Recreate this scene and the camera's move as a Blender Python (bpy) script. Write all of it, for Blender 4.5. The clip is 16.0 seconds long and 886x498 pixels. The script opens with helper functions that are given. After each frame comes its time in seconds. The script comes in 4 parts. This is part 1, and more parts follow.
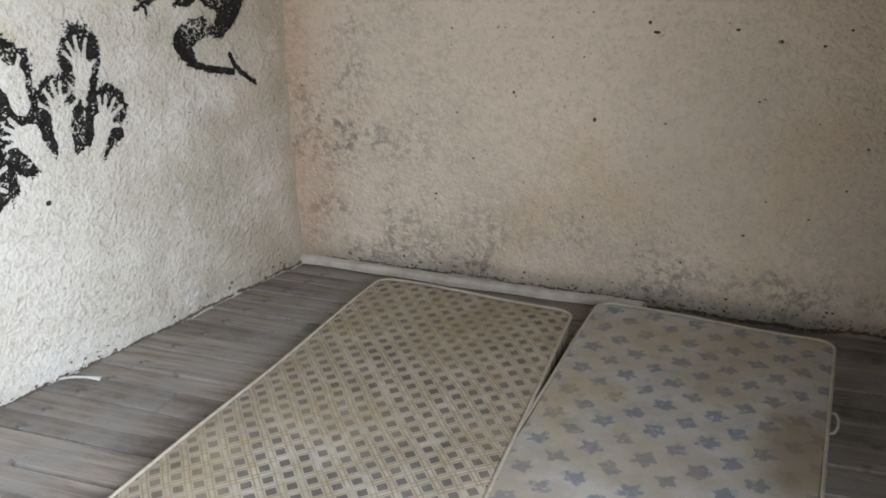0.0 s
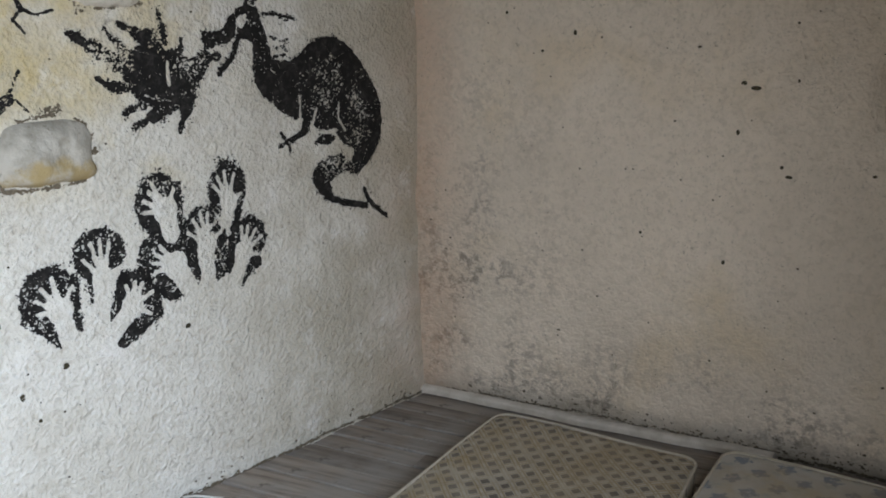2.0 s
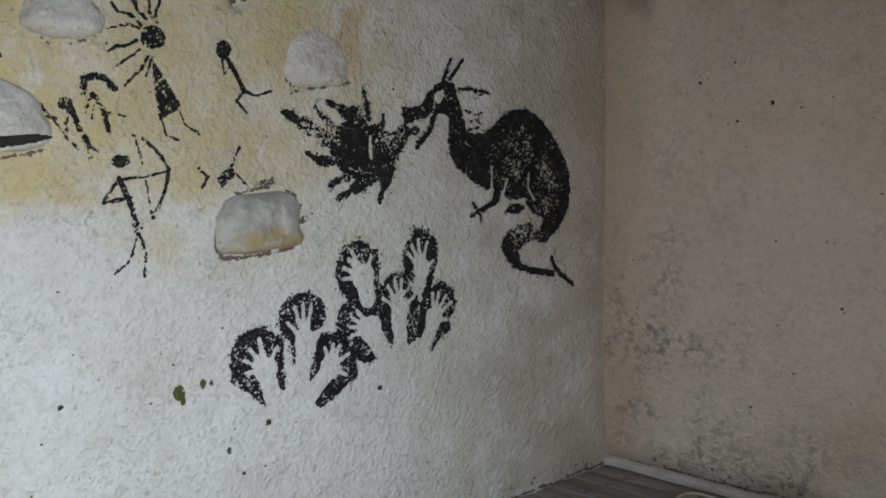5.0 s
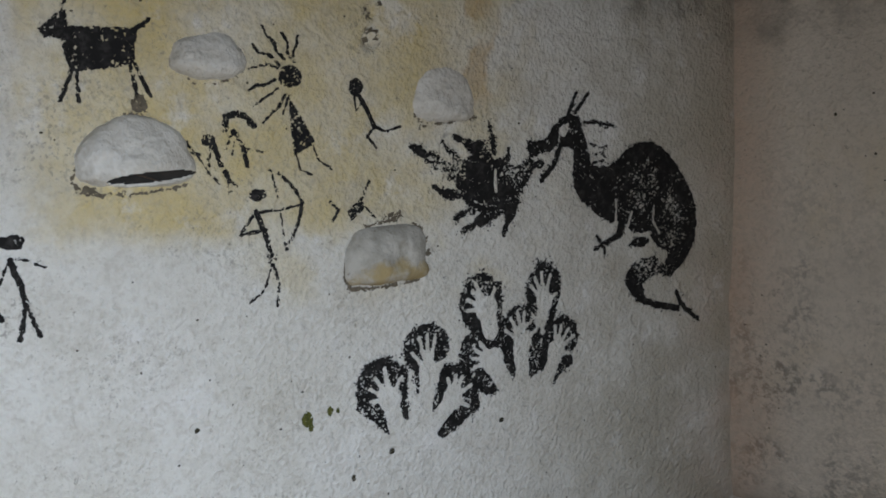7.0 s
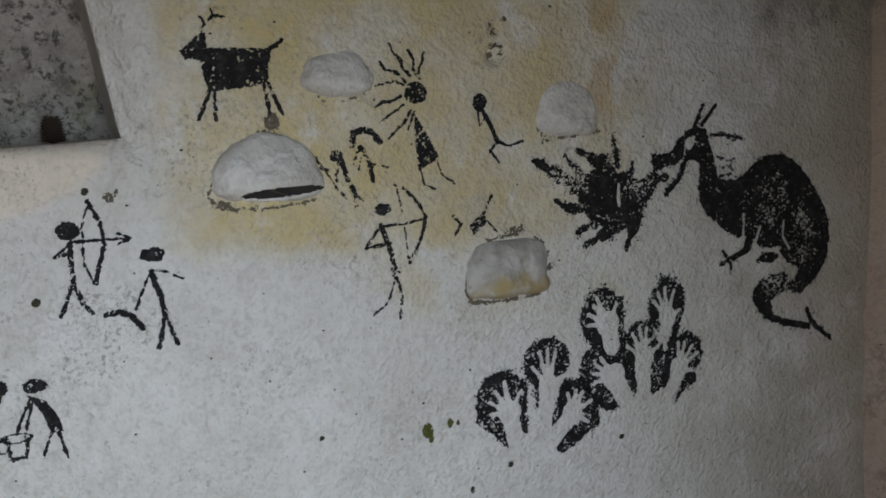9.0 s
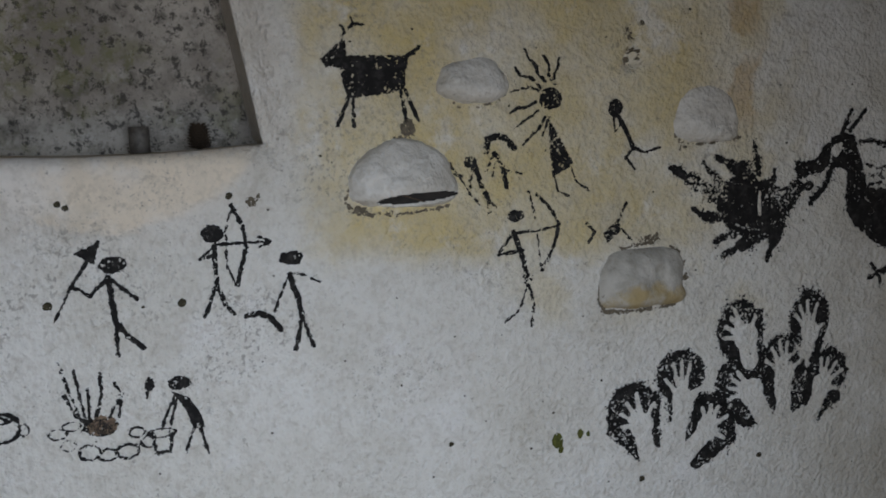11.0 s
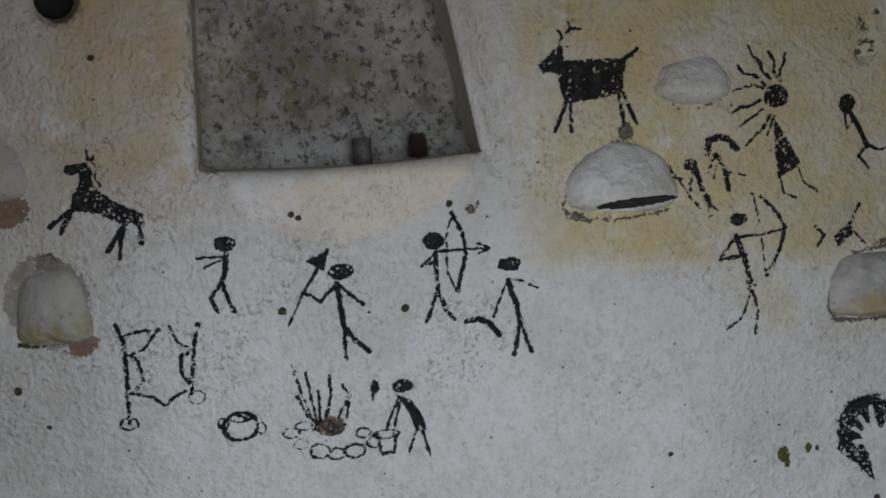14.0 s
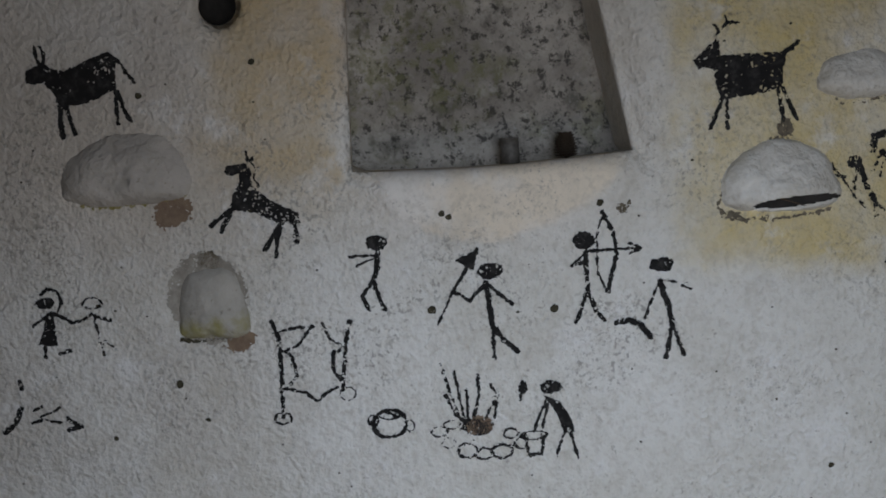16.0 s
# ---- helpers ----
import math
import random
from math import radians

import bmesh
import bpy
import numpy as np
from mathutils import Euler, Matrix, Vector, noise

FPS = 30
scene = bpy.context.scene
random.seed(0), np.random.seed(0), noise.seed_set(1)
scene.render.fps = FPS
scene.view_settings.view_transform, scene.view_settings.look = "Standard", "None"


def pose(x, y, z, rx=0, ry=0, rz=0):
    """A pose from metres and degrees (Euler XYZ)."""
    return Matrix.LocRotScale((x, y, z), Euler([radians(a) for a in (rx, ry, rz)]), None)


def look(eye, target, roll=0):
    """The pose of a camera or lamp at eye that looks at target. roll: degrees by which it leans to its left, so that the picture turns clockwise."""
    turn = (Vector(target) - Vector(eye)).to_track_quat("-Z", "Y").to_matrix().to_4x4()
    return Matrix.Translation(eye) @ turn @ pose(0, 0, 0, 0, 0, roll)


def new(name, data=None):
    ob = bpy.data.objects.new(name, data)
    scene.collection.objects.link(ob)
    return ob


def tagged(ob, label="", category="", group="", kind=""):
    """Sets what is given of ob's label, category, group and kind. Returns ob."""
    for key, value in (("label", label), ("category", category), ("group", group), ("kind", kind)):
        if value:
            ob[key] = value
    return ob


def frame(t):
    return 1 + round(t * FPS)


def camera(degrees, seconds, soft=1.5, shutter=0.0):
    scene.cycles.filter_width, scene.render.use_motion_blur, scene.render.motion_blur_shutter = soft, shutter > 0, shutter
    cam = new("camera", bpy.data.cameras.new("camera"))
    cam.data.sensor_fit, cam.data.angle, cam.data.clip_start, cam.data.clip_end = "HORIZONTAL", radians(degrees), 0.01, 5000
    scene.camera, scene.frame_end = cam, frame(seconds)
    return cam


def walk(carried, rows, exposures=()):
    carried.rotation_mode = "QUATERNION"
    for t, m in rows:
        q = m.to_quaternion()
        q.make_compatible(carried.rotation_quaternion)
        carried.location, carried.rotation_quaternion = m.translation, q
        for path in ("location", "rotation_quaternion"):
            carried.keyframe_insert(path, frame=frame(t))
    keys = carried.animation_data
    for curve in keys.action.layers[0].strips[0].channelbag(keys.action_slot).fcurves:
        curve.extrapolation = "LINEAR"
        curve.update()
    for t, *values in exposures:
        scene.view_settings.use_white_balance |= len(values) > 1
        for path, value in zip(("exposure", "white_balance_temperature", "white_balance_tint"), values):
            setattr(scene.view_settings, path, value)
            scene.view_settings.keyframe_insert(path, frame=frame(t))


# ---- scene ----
cam = camera(50.6, 16.0, soft=1.8)
METRES, EYE, TILT, LEAN, TURN = 1.4, 1.5, -14.0, 0.0, 0.0
PATH = [
    (0, (2.439, -2.596, 1.47), (1.402, -1.055, 0.726), -0.2),
    (0.5, (2.435, -2.605, 1.479), (1.35, -1.064, 0.811), -0.2),
    (1, (2.431, -2.616, 1.489), (1.273, -1.1, 0.889), -0.3),
    (1.5, (2.441, -2.617, 1.498), (1.213, -1.134, 0.957), -0.1),
    (2, (2.437, -2.616, 1.507), (1.151, -1.164, 1.019), -0.3),
    (2.5, (2.435, -2.617, 1.518), (1.099, -1.2, 1.06), -0.2),
    (3, (2.428, -2.627, 1.523), (1.048, -1.247, 1.086), -0.4),
    (3.5, (2.429, -2.641, 1.529), (1.003, -1.303, 1.11), -0.6),
    (4, (2.427, -2.655, 1.54), (0.952, -1.365, 1.141), -0.8),
    (6.5, (2.41, -2.688, 1.568), (0.75, -1.619, 1.249), -1.7),
    (7, (2.411, -2.703, 1.579), (0.713, -1.69, 1.274), -1.7),
    (7.5, (2.406, -2.717, 1.588), (0.682, -1.748, 1.288), -1.7),
    (8, (2.412, -2.715, 1.602), (0.658, -1.804, 1.297), -1.6),
    (8.5, (2.413, -2.721, 1.604), (0.629, -1.866, 1.31), -1.6),
    (9, (2.406, -2.723, 1.61), (0.595, -1.925, 1.321), -2.1),
    (11.5, (2.373, -2.783, 1.606), (0.454, -2.279, 1.353), -1.9),
    (12, (2.369, -2.814, 1.618), (0.434, -2.37, 1.373), -1.7),
    (12.5, (2.369, -2.834, 1.62), (0.424, -2.436, 1.376), -2.3),
    (13, (2.366, -2.845, 1.627), (0.409, -2.507, 1.393), -2.8),
    (13.5, (2.363, -2.844, 1.625), (0.396, -2.568, 1.391), -3.3),
    (14, (2.353, -2.86, 1.621), (0.377, -2.658, 1.383), -4.0),
    (14.5, (2.351, -2.891, 1.614), (0.371, -2.746, 1.376), -4.4),
    (15, (2.348, -2.919, 1.61), (0.363, -2.822, 1.381), -4.8),
    (15.5, (2.34, -2.928, 1.605), (0.352, -2.902, 1.389), -5.0),
    (16, (2.341, -2.955, 1.605), (0.351, -2.988, 1.402), -4.5),
]
walk(cam, [(t, look(eye, target, roll)) for t, eye, target, roll in PATH],
     exposures=[(0, 1.29, 6680, 12), (1.5, 0.93, 6540, 11), (3.5, 0.48, 6420, 10), (7, -0.03, 6340, 11), (9, -0.25, 6340, 12), (12.5, -0.46, 6310, 13), (16, -0.51, 6290, 13)])


# ---- world, light ----
world = bpy.data.worlds.new("sky")
scene.world = world
world.use_nodes = True
wn = world.node_tree
sky = wn.nodes.new("ShaderNodeTexSky")
sky.sky_type, sky.sun_disc, sky.sun_elevation, sky.sun_rotation = "NISHITA", False, radians(42), radians(250)
wn.links.new(sky.outputs[0], wn.nodes["Background"].inputs[0])
wn.nodes["Background"].inputs[1].default_value = 0.15

sun_data = bpy.data.lights.new("sun", "SUN")
sun_data.energy, sun_data.angle, sun_data.color = 3.0, radians(0.5), (1.0, 0.95, 0.87)
sun = new("sun", sun_data)
sun.matrix_world = look((-8, 3, 9), (0, 0, 0))

# daylight through the doorway behind the camera: blue from the sky, slanting down, and warm from the sunlit ground, slanting up
def door_daylight(name, wide, high, z, watts, colour, aim, spread):
    data = bpy.data.lights.new(name, "AREA")
    data.shape, data.size, data.size_y = "RECTANGLE", wide, high
    data.energy, data.color, data.spread = watts, colour, radians(spread)
    new(name, data).matrix_world = look((2.86, -2.58, z), (0.0, -2.66, aim))


door_daylight("door_sky_light", 0.90, 0.80, 1.45, 30.0, (0.80, 0.89, 1.0), -0.4, 150)
door_daylight("door_zenith_light", 0.90, 0.30, 1.75, 8.5, (0.64, 0.81, 1.0), -0.75, 92)
door_daylight("door_ground_light", 0.90, 0.60, 0.42, 8.0, (1.0, 0.78, 0.53), 1.5, 175)


# ---- materials ----
class Nodes:
    """A small writer for node materials."""

    def __init__(self, name):
        self.mat = bpy.data.materials.new(name)
        self.mat.use_nodes = True
        self.tree = self.mat.node_tree
        self.bsdf = self.tree.nodes["Principled BSDF"]
        self.out = self.tree.nodes["Material Output"]

    def node(self, kind, **inputs):
        n = self.tree.nodes.new(kind)
        for key, value in inputs.items():
            self.put(n.inputs[key.replace("_", " ")], value)
        return n

    def put(self, socket, value):
        if isinstance(value, bpy.types.NodeSocket):
            self.tree.links.new(value, socket)
        elif isinstance(value, tuple) and len(value) == 3 and socket.type == "RGBA":
            socket.default_value = (*value, 1)
        else:
            socket.default_value = value

    def math(self, op, a, b=0.0, c=0.0):
        n = self.tree.nodes.new("ShaderNodeMath")
        n.operation = op
        for s, v in zip(n.inputs, (a, b, c)):
            self.put(s, v)
        return n.outputs[0]

    def noise(self, scale, detail=4.0, rough=0.55, vector=None, distort=0.0):
        n = self.node("ShaderNodeTexNoise", Scale=scale, Detail=detail, Roughness=rough, Distortion=distort)
        self.put(n.inputs["Vector"], vector or self.place())
        return n.outputs["Fac"]

    def voronoi(self, scale, vector=None, feature="F1"):
        n = self.node("ShaderNodeTexVoronoi", Scale=scale)
        n.feature = feature
        self.put(n.inputs["Vector"], vector or self.place())
        return n.outputs["Distance"]

    def place(self):
        return self.node("ShaderNodeTexCoord").outputs["Object"]

    def xyz(self):
        n = self.node("ShaderNodeSeparateXYZ", Vector=self.place())
        return n.outputs[0], n.outputs[1], n.outputs[2]

    def step(self, value, low, high):
        n = self.node("ShaderNodeMapRange", Value=value)
        n.interpolation_type = "SMOOTHSTEP"
        n.inputs["From Min"].default_value, n.inputs["From Max"].default_value = low, high
        return n.outputs[0]

    def mix(self, fac, a, b):
        n = self.tree.nodes.new("ShaderNodeMix")
        n.data_type = "RGBA"
        self.put(n.inputs[0], fac)
        self.put(n.inputs[6], a)
        self.put(n.inputs[7], b)
        return n.outputs[2]

    def times(self, a, b):
        return self.math("MULTIPLY", a, b)

    def bump(self, height, distance, strength=1.0, normal=None):
        n = self.node("ShaderNodeBump", Height=height, Strength=strength, Distance=distance)
        if normal:
            self.put(n.inputs["Normal"], normal)
        return n.outputs[0]

    def done(self, color, rough=0.9, normal=None, metal=0.0, spec=0.3):
        self.put(self.bsdf.inputs["Base Color"], color)
        self.put(self.bsdf.inputs["Roughness"], rough)
        self.put(self.bsdf.inputs["Metallic"], metal)
        self.put(self.bsdf.inputs["Specular IOR Level"], spec)
        if normal:
            self.put(self.bsdf.inputs["Normal"], normal)
        return self.mat


def plaster(name, kind):
    """Lime-washed lumpy plaster; kind: "painted", "plain" or "stone"."""
    m = Nodes(name)
    x, y, z = m.xyz()
    big, mid, fine = m.noise(1.3, 5), m.noise(7, 5, 0.6), m.noise(60, 4, 0.6)
    lumps = m.math("ADD", m.times(m.noise(38, 1.5, 0.5, distort=0.6), 0.6), m.times(m.noise(86, 1.5, 0.5), 0.4))
    if kind == "painted":
        col = m.mix(m.step(big, 0.35, 0.7), (0.80, 0.79, 0.75), (0.70, 0.68, 0.62))
        # old ochre wash: over the middle of the wall down to a rough edge, beside the recess and below its sill
        edge = m.math("ADD", y, m.times(m.math("SUBTRACT", mid, 0.5), 0.25))
        rise = m.math("ADD", z, m.times(m.math("SUBTRACT", mid, 0.5), 0.16))
        right = m.times(m.step(edge, -2.47, -2.36), m.times(m.step(edge, -0.95, -1.45), m.step(rise, 1.21, 1.30)))
        left = m.times(m.step(edge, -3.62, -3.45), m.times(m.step(edge, -3.18, -3.27), m.step(rise, 1.42, 1.62)))
        bowl = m.math("ADD", m.math("POWER", m.times(m.math("ADD", edge, 2.86), 1 / 0.33), 2.0), m.math("POWER", m.times(m.math("SUBTRACT", rise, 1.60), 1 / 0.21), 2.0))
        sill = m.step(bowl, 1.1, 0.8)
        wash = m.math("MAXIMUM", right, left)
        # cream tone high on the left, partly warm bounced light put into the colour
        cream = m.times(m.times(m.step(edge, -2.3, -2.8), m.step(rise, 1.25, 1.65)), m.step(m.noise(2.0, 4), 0.2, 0.6))
        col = m.mix(m.times(cream, 0.6), col, (0.62, 0.52, 0.42))
        wash = m.times(wash, m.step(m.noise(3.1, 6, 0.65), 0.22, 0.66))
        col = m.mix(m.times(wash, 0.85), col, m.mix(m.step(y, -2.3, -3.2), (0.60, 0.465, 0.165), (0.57, 0.41, 0.18)))
        # thin yellow veils that run down out of the wash, and a rusty streak beside the flat bulge
        veil = m.times(m.times(m.step(edge, -2.0, -1.7), m.step(edge, -0.75, -1.05)), m.times(m.step(rise, 0.95, 1.15), m.step(m.noise(3.6, 5, 0.6), 0.46, 0.62)))
        col = m.mix(m.times(veil, 0.5), col, (0.62, 0.52, 0.28))
        streak = m.times(m.step(m.math("ABSOLUTE", m.math("ADD", edge, 1.13)), 0.055, 0.02), m.times(m.step(rise, 1.52, 1.66), m.step(m.noise(7.0, 4), 0.35, 0.55)))
        col = m.mix(m.times(streak, 0.6), col, (0.50, 0.33, 0.12))
        # smooth mended bowl of cream plaster under the sill
        patchy = m.step(m.noise(6.0, 4, 0.55), 0.40, 0.62)
        col = m.mix(m.times(sill, 0.9), col, m.mix(patchy, (0.80, 0.70, 0.56), (0.82, 0.78, 0.72)))
        # brown damp towards the corner, deepened to carry the light's falloff
        damp_and_falloff = m.times(m.step(edge, -0.50, 0.0), m.step(m.noise(2.4, 5), 0.15, 0.6))
        col = m.mix(m.times(damp_and_falloff, 0.75), col, (0.47, 0.33, 0.24))
        # grey-green dirt over the wall's last metre, deepened to stand in for fading light
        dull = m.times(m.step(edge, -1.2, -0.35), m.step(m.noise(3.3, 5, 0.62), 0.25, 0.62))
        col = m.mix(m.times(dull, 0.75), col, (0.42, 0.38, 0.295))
        # patchy darker brown-grey tone towards the far left
        far_left = m.times(m.step(edge, -3.15, -3.75), m.step(m.noise(2.2, 5, 0.6), 0.20, 0.62))
        col = m.mix(m.times(far_left, 0.55), col, (0.45, 0.40, 0.34))
        grime = m.times(m.step(m.noise(4.2, 6, 0.68), 0.50, 0.72), 0.34)
        col = m.mix(grime, col, (0.47, 0.43, 0.35))
        soot = m.times(m.step(m.noise(34, 6, 0.78), 0.54, 0.66), m.step(m.noise(3.4, 5, 0.65), 0.48, 0.62))
        col = m.mix(m.times(soot, 0.55), col, (0.20, 0.185, 0.165))
        # pitted stretches where the wash has weathered off
        worn = m.times(m.step(m.noise(2.9, 4, 0.6), 0.50, 0.60), m.times(m.step(edge, -1.9, -2.5), m.step(rise, 0.7, 1.1)))
        col = m.mix(m.times(m.times(worn, m.step(m.noise(75, 3, 0.62), 0.54, 0.62)), 0.65), col, (0.24, 0.225, 0.20))
        clean = m.times(m.step(m.noise(5.7, 5, 0.65), 0.56, 0.70), 0.6)
        col = m.mix(clean, col, (0.82, 0.81, 0.79))
    elif kind == "plain":
        col = m.mix(m.step(big, 0.3, 0.7), (0.76, 0.68, 0.58), (0.66, 0.59, 0.50))
        ochre = m.times(m.step(m.noise(1.9, 5, 0.6), 0.50, 0.75), 0.40)
        col = m.mix(ochre, col, (0.62, 0.49, 0.29))
        # grey mould near the corner and low on the wall
        low = m.math("MAXIMUM", m.step(m.math("ADD", z, m.times(mid, 0.5)), 0.75, 0.2), m.times(m.step(x, 0.85, 0.1), m.step(z, 1.7, 0.4)))
        spots = m.step(m.noise(34, 6, 0.76), 0.45, 0.59)
        patch = m.step(m.noise(4.5, 4, 0.6), 0.38, 0.60)
        col = m.mix(m.times(low, m.times(m.times(spots, patch), 0.9)), col, (0.16, 0.145, 0.13))
        # darker brown band along the foot of the wall
        foot = m.step(m.math("ADD", z, m.times(mid, 0.22)), 0.26, 0.10)
        col = m.mix(m.times(foot, 0.6), col, (0.24, 0.20, 0.15))
        # reddish brown corner strip: real tint, plus corner shade put into the colour
        damp_and_falloff = m.times(m.step(x, 0.30, 0.0), m.step(m.noise(2.4, 5), 0.15, 0.6))
        col = m.mix(m.times(damp_and_falloff, 0.7), col, (0.55, 0.38, 0.27))
    elif kind == "grey":
        # stone plaster with the dim left end's shade put into its colour
        col = m.mix(m.step(mid, 0.35, 0.7), (0.47, 0.43, 0.385), (0.36, 0.33, 0.29))
    else:
        col = m.mix(m.step(mid, 0.35, 0.7), (0.76, 0.74, 0.69), (0.62, 0.59, 0.53))
    sand = m.times(m.step(m.noise(16, 6, 0.7), 0.42, 0.68), 0.22)
    col = m.mix(sand, col, (0.50, 0.46, 0.38))
    speck = m.times(m.step(m.noise(46, 5, 0.75), 0.61, 0.69), m.step(m.noise(6.3, 4), 0.38, 0.58))
    col = m.mix(m.times(speck, 0.65), col, (0.20, 0.17, 0.13))
    pits = m.times(m.step(m.noise(115, 3, 0.7), 0.60, 0.68), m.step(m.noise(3.4, 5, 0.65), 0.40, 0.60))
    col = m.mix(m.times(pits, 0.65), col, (0.26, 0.24, 0.21))
    if kind in ("painted", "plain"):
        # grey mould high up in the corner
        along = m.step(y, -1.1, -0.25) if kind == "painted" else 1.0
        high = m.times(m.step(m.math("ADD", z, m.times(m.math("SUBTRACT", mid, 0.5), 0.6)), 1.72, 2.0), along)
        col = m.mix(m.times(high, m.times(m.step(m.noise(9, 6, 0.7), 0.35, 0.62), 0.75)), col, (0.17, 0.155, 0.135))
    col = m.mix(m.times(m.step(fine, 0.5, 0.72), 0.22), col, (0.42, 0.39, 0.33))
    # darker colour where the bump pattern is low
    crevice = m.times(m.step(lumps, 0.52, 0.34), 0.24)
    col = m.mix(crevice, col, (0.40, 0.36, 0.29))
    deep = {"painted": 0.020, "plain": 0.015, "stone": 0.011, "grey": 0.011}[kind]
    height = m.times(lumps, m.math("SUBTRACT", 1.0, m.times(sill, 0.8))) if kind == "painted" else lumps
    nrm = m.bump(height, deep, 0.9, m.bump(fine, 0.0018, 0.6))
    return m.done(col, 0.80, nrm, spec=0.25)


def stained_stone():
    m = Nodes("stained_grey_stone")
    x, y, z = m.xyz()
    col = m.mix(m.step(m.noise(14, 5, 0.65), 0.35, 0.7), (0.54, 0.52, 0.47), (0.34, 0.32, 0.275))
    # darker base on the left hood: that end's dimness painted into the colour
    col = m.mix(m.times(m.step(y, -2.5, -3.0), 0.7), col, m.mix(m.step(m.noise(11, 5, 0.65), 0.35, 0.68), (0.44, 0.41, 0.36), (0.29, 0.265, 0.23)))
    ragged = m.math("ADD", z, m.times(m.math("SUBTRACT", m.noise(9, 5, 0.7), 0.5), 0.16))
    foot = m.math("ADD", 1.135, m.times(m.step(y, -2.5, -3.0), 0.10))
    rust = m.times(m.step(m.math("SUBTRACT", ragged, foot), 0.02, -0.02), m.step(m.noise(14, 4), 0.30, 0.60))
    col = m.mix(m.times(rust, 0.75), col, m.mix(m.step(y, -2.5, -3.0), (0.42, 0.31, 0.12), (0.27, 0.245, 0.06)))
    col = m.mix(m.times(m.step(m.noise(33, 5, 0.7), 0.6, 0.7), 0.6), col, (0.16, 0.14, 0.11))
    return m.done(col, 0.95, m.bump(m.noise(38, 4), 0.010, 0.6, m.bump(m.noise(120, 4), 0.003, 0.5)), spec=0.15)


def concrete():
    m = Nodes("weathered_concrete")
    big, mid, fine = m.noise(3.2, 6, 0.6), m.noise(13, 6, 0.65), m.noise(70, 4, 0.7)
    col = m.mix(m.step(big, 0.35, 0.65), (0.27, 0.245, 0.215), (0.53, 0.49, 0.43))
    col = m.mix(m.times(m.step(mid, 0.5, 0.68), 0.7), col, (0.10, 0.095, 0.08))
    col = m.mix(m.times(m.step(m.noise(5.1, 5, 0.6), 0.58, 0.7), 0.5), col, (0.20, 0.20, 0.10))
    col = m.mix(m.times(m.step(m.noise(38, 5, 0.78), 0.53, 0.61), 0.85), col, (0.05, 0.047, 0.042))
    col = m.mix(m.times(m.step(fine, 0.50, 0.68), 0.40), col, (0.14, 0.13, 0.115))
    col = m.mix(m.times(m.times(m.step(m.noise(2.0, 4), 0.50, 0.62), m.step(m.noise(26, 5, 0.7), 0.45, 0.6)), 0.6), col, (0.22, 0.22, 0.10))
    col = m.mix(m.times(m.step(m.noise(24, 5, 0.7), 0.56, 0.68), 0.45), col, (0.50, 0.48, 0.44))
    return m.done(col, 0.95, m.bump(mid, 0.008, 0.6, m.bump(fine, 0.004, 0.8)), spec=0.15)


def old_wood():
    m = Nodes("grey_worn_boards")
    info = m.node("ShaderNodeObjectInfo")
    shift = m.node("ShaderNodeVectorMath")
    shift.operation = "MULTIPLY_ADD"
    m.put(shift.inputs[0], m.place())
    shift.inputs[1].default_value = (1.2, 16.0, 16.0)
    m.put(shift.inputs[2], m.times(info.outputs["Random"], 37.0))
    grain = m.noise(2.2, 6, 0.65, vector=shift.outputs[0], distort=0.4)
    dirt = m.noise(4.0, 5, 0.6)
    col = m.mix(m.step(grain, 0.3, 0.72), (0.15, 0.12, 0.098), (0.34, 0.29, 0.245))
    tone = m.node("ShaderNodeHueSaturation", Color=col, Value=m.math("ADD", 0.65, m.times(info.outputs["Random"], 0.6)))
    col = m.mix(m.times(m.step(dirt, 0.36, 0.66), 0.6), tone.outputs[0], (0.33, 0.315, 0.30))
    col = m.mix(m.times(m.step(m.noise(9, 5, 0.7), 0.60, 0.72), 0.6), col, (0.07, 0.06, 0.05))
    return m.done(col, 0.8, m.bump(grain, 0.003, 0.5), spec=0.25)


def stained(m, col):
    """Old brown stains on mattress cloth."""
    s = m.times(m.step(m.noise(3.0, 5, 0.6), 0.44, 0.68), 0.40)
    col = m.mix(s, col, (0.36, 0.28, 0.17))
    return m.mix(m.times(m.step(m.noise(7.0, 5, 0.6), 0.55, 0.75), 0.25), col, (0.36, 0.25, 0.10))


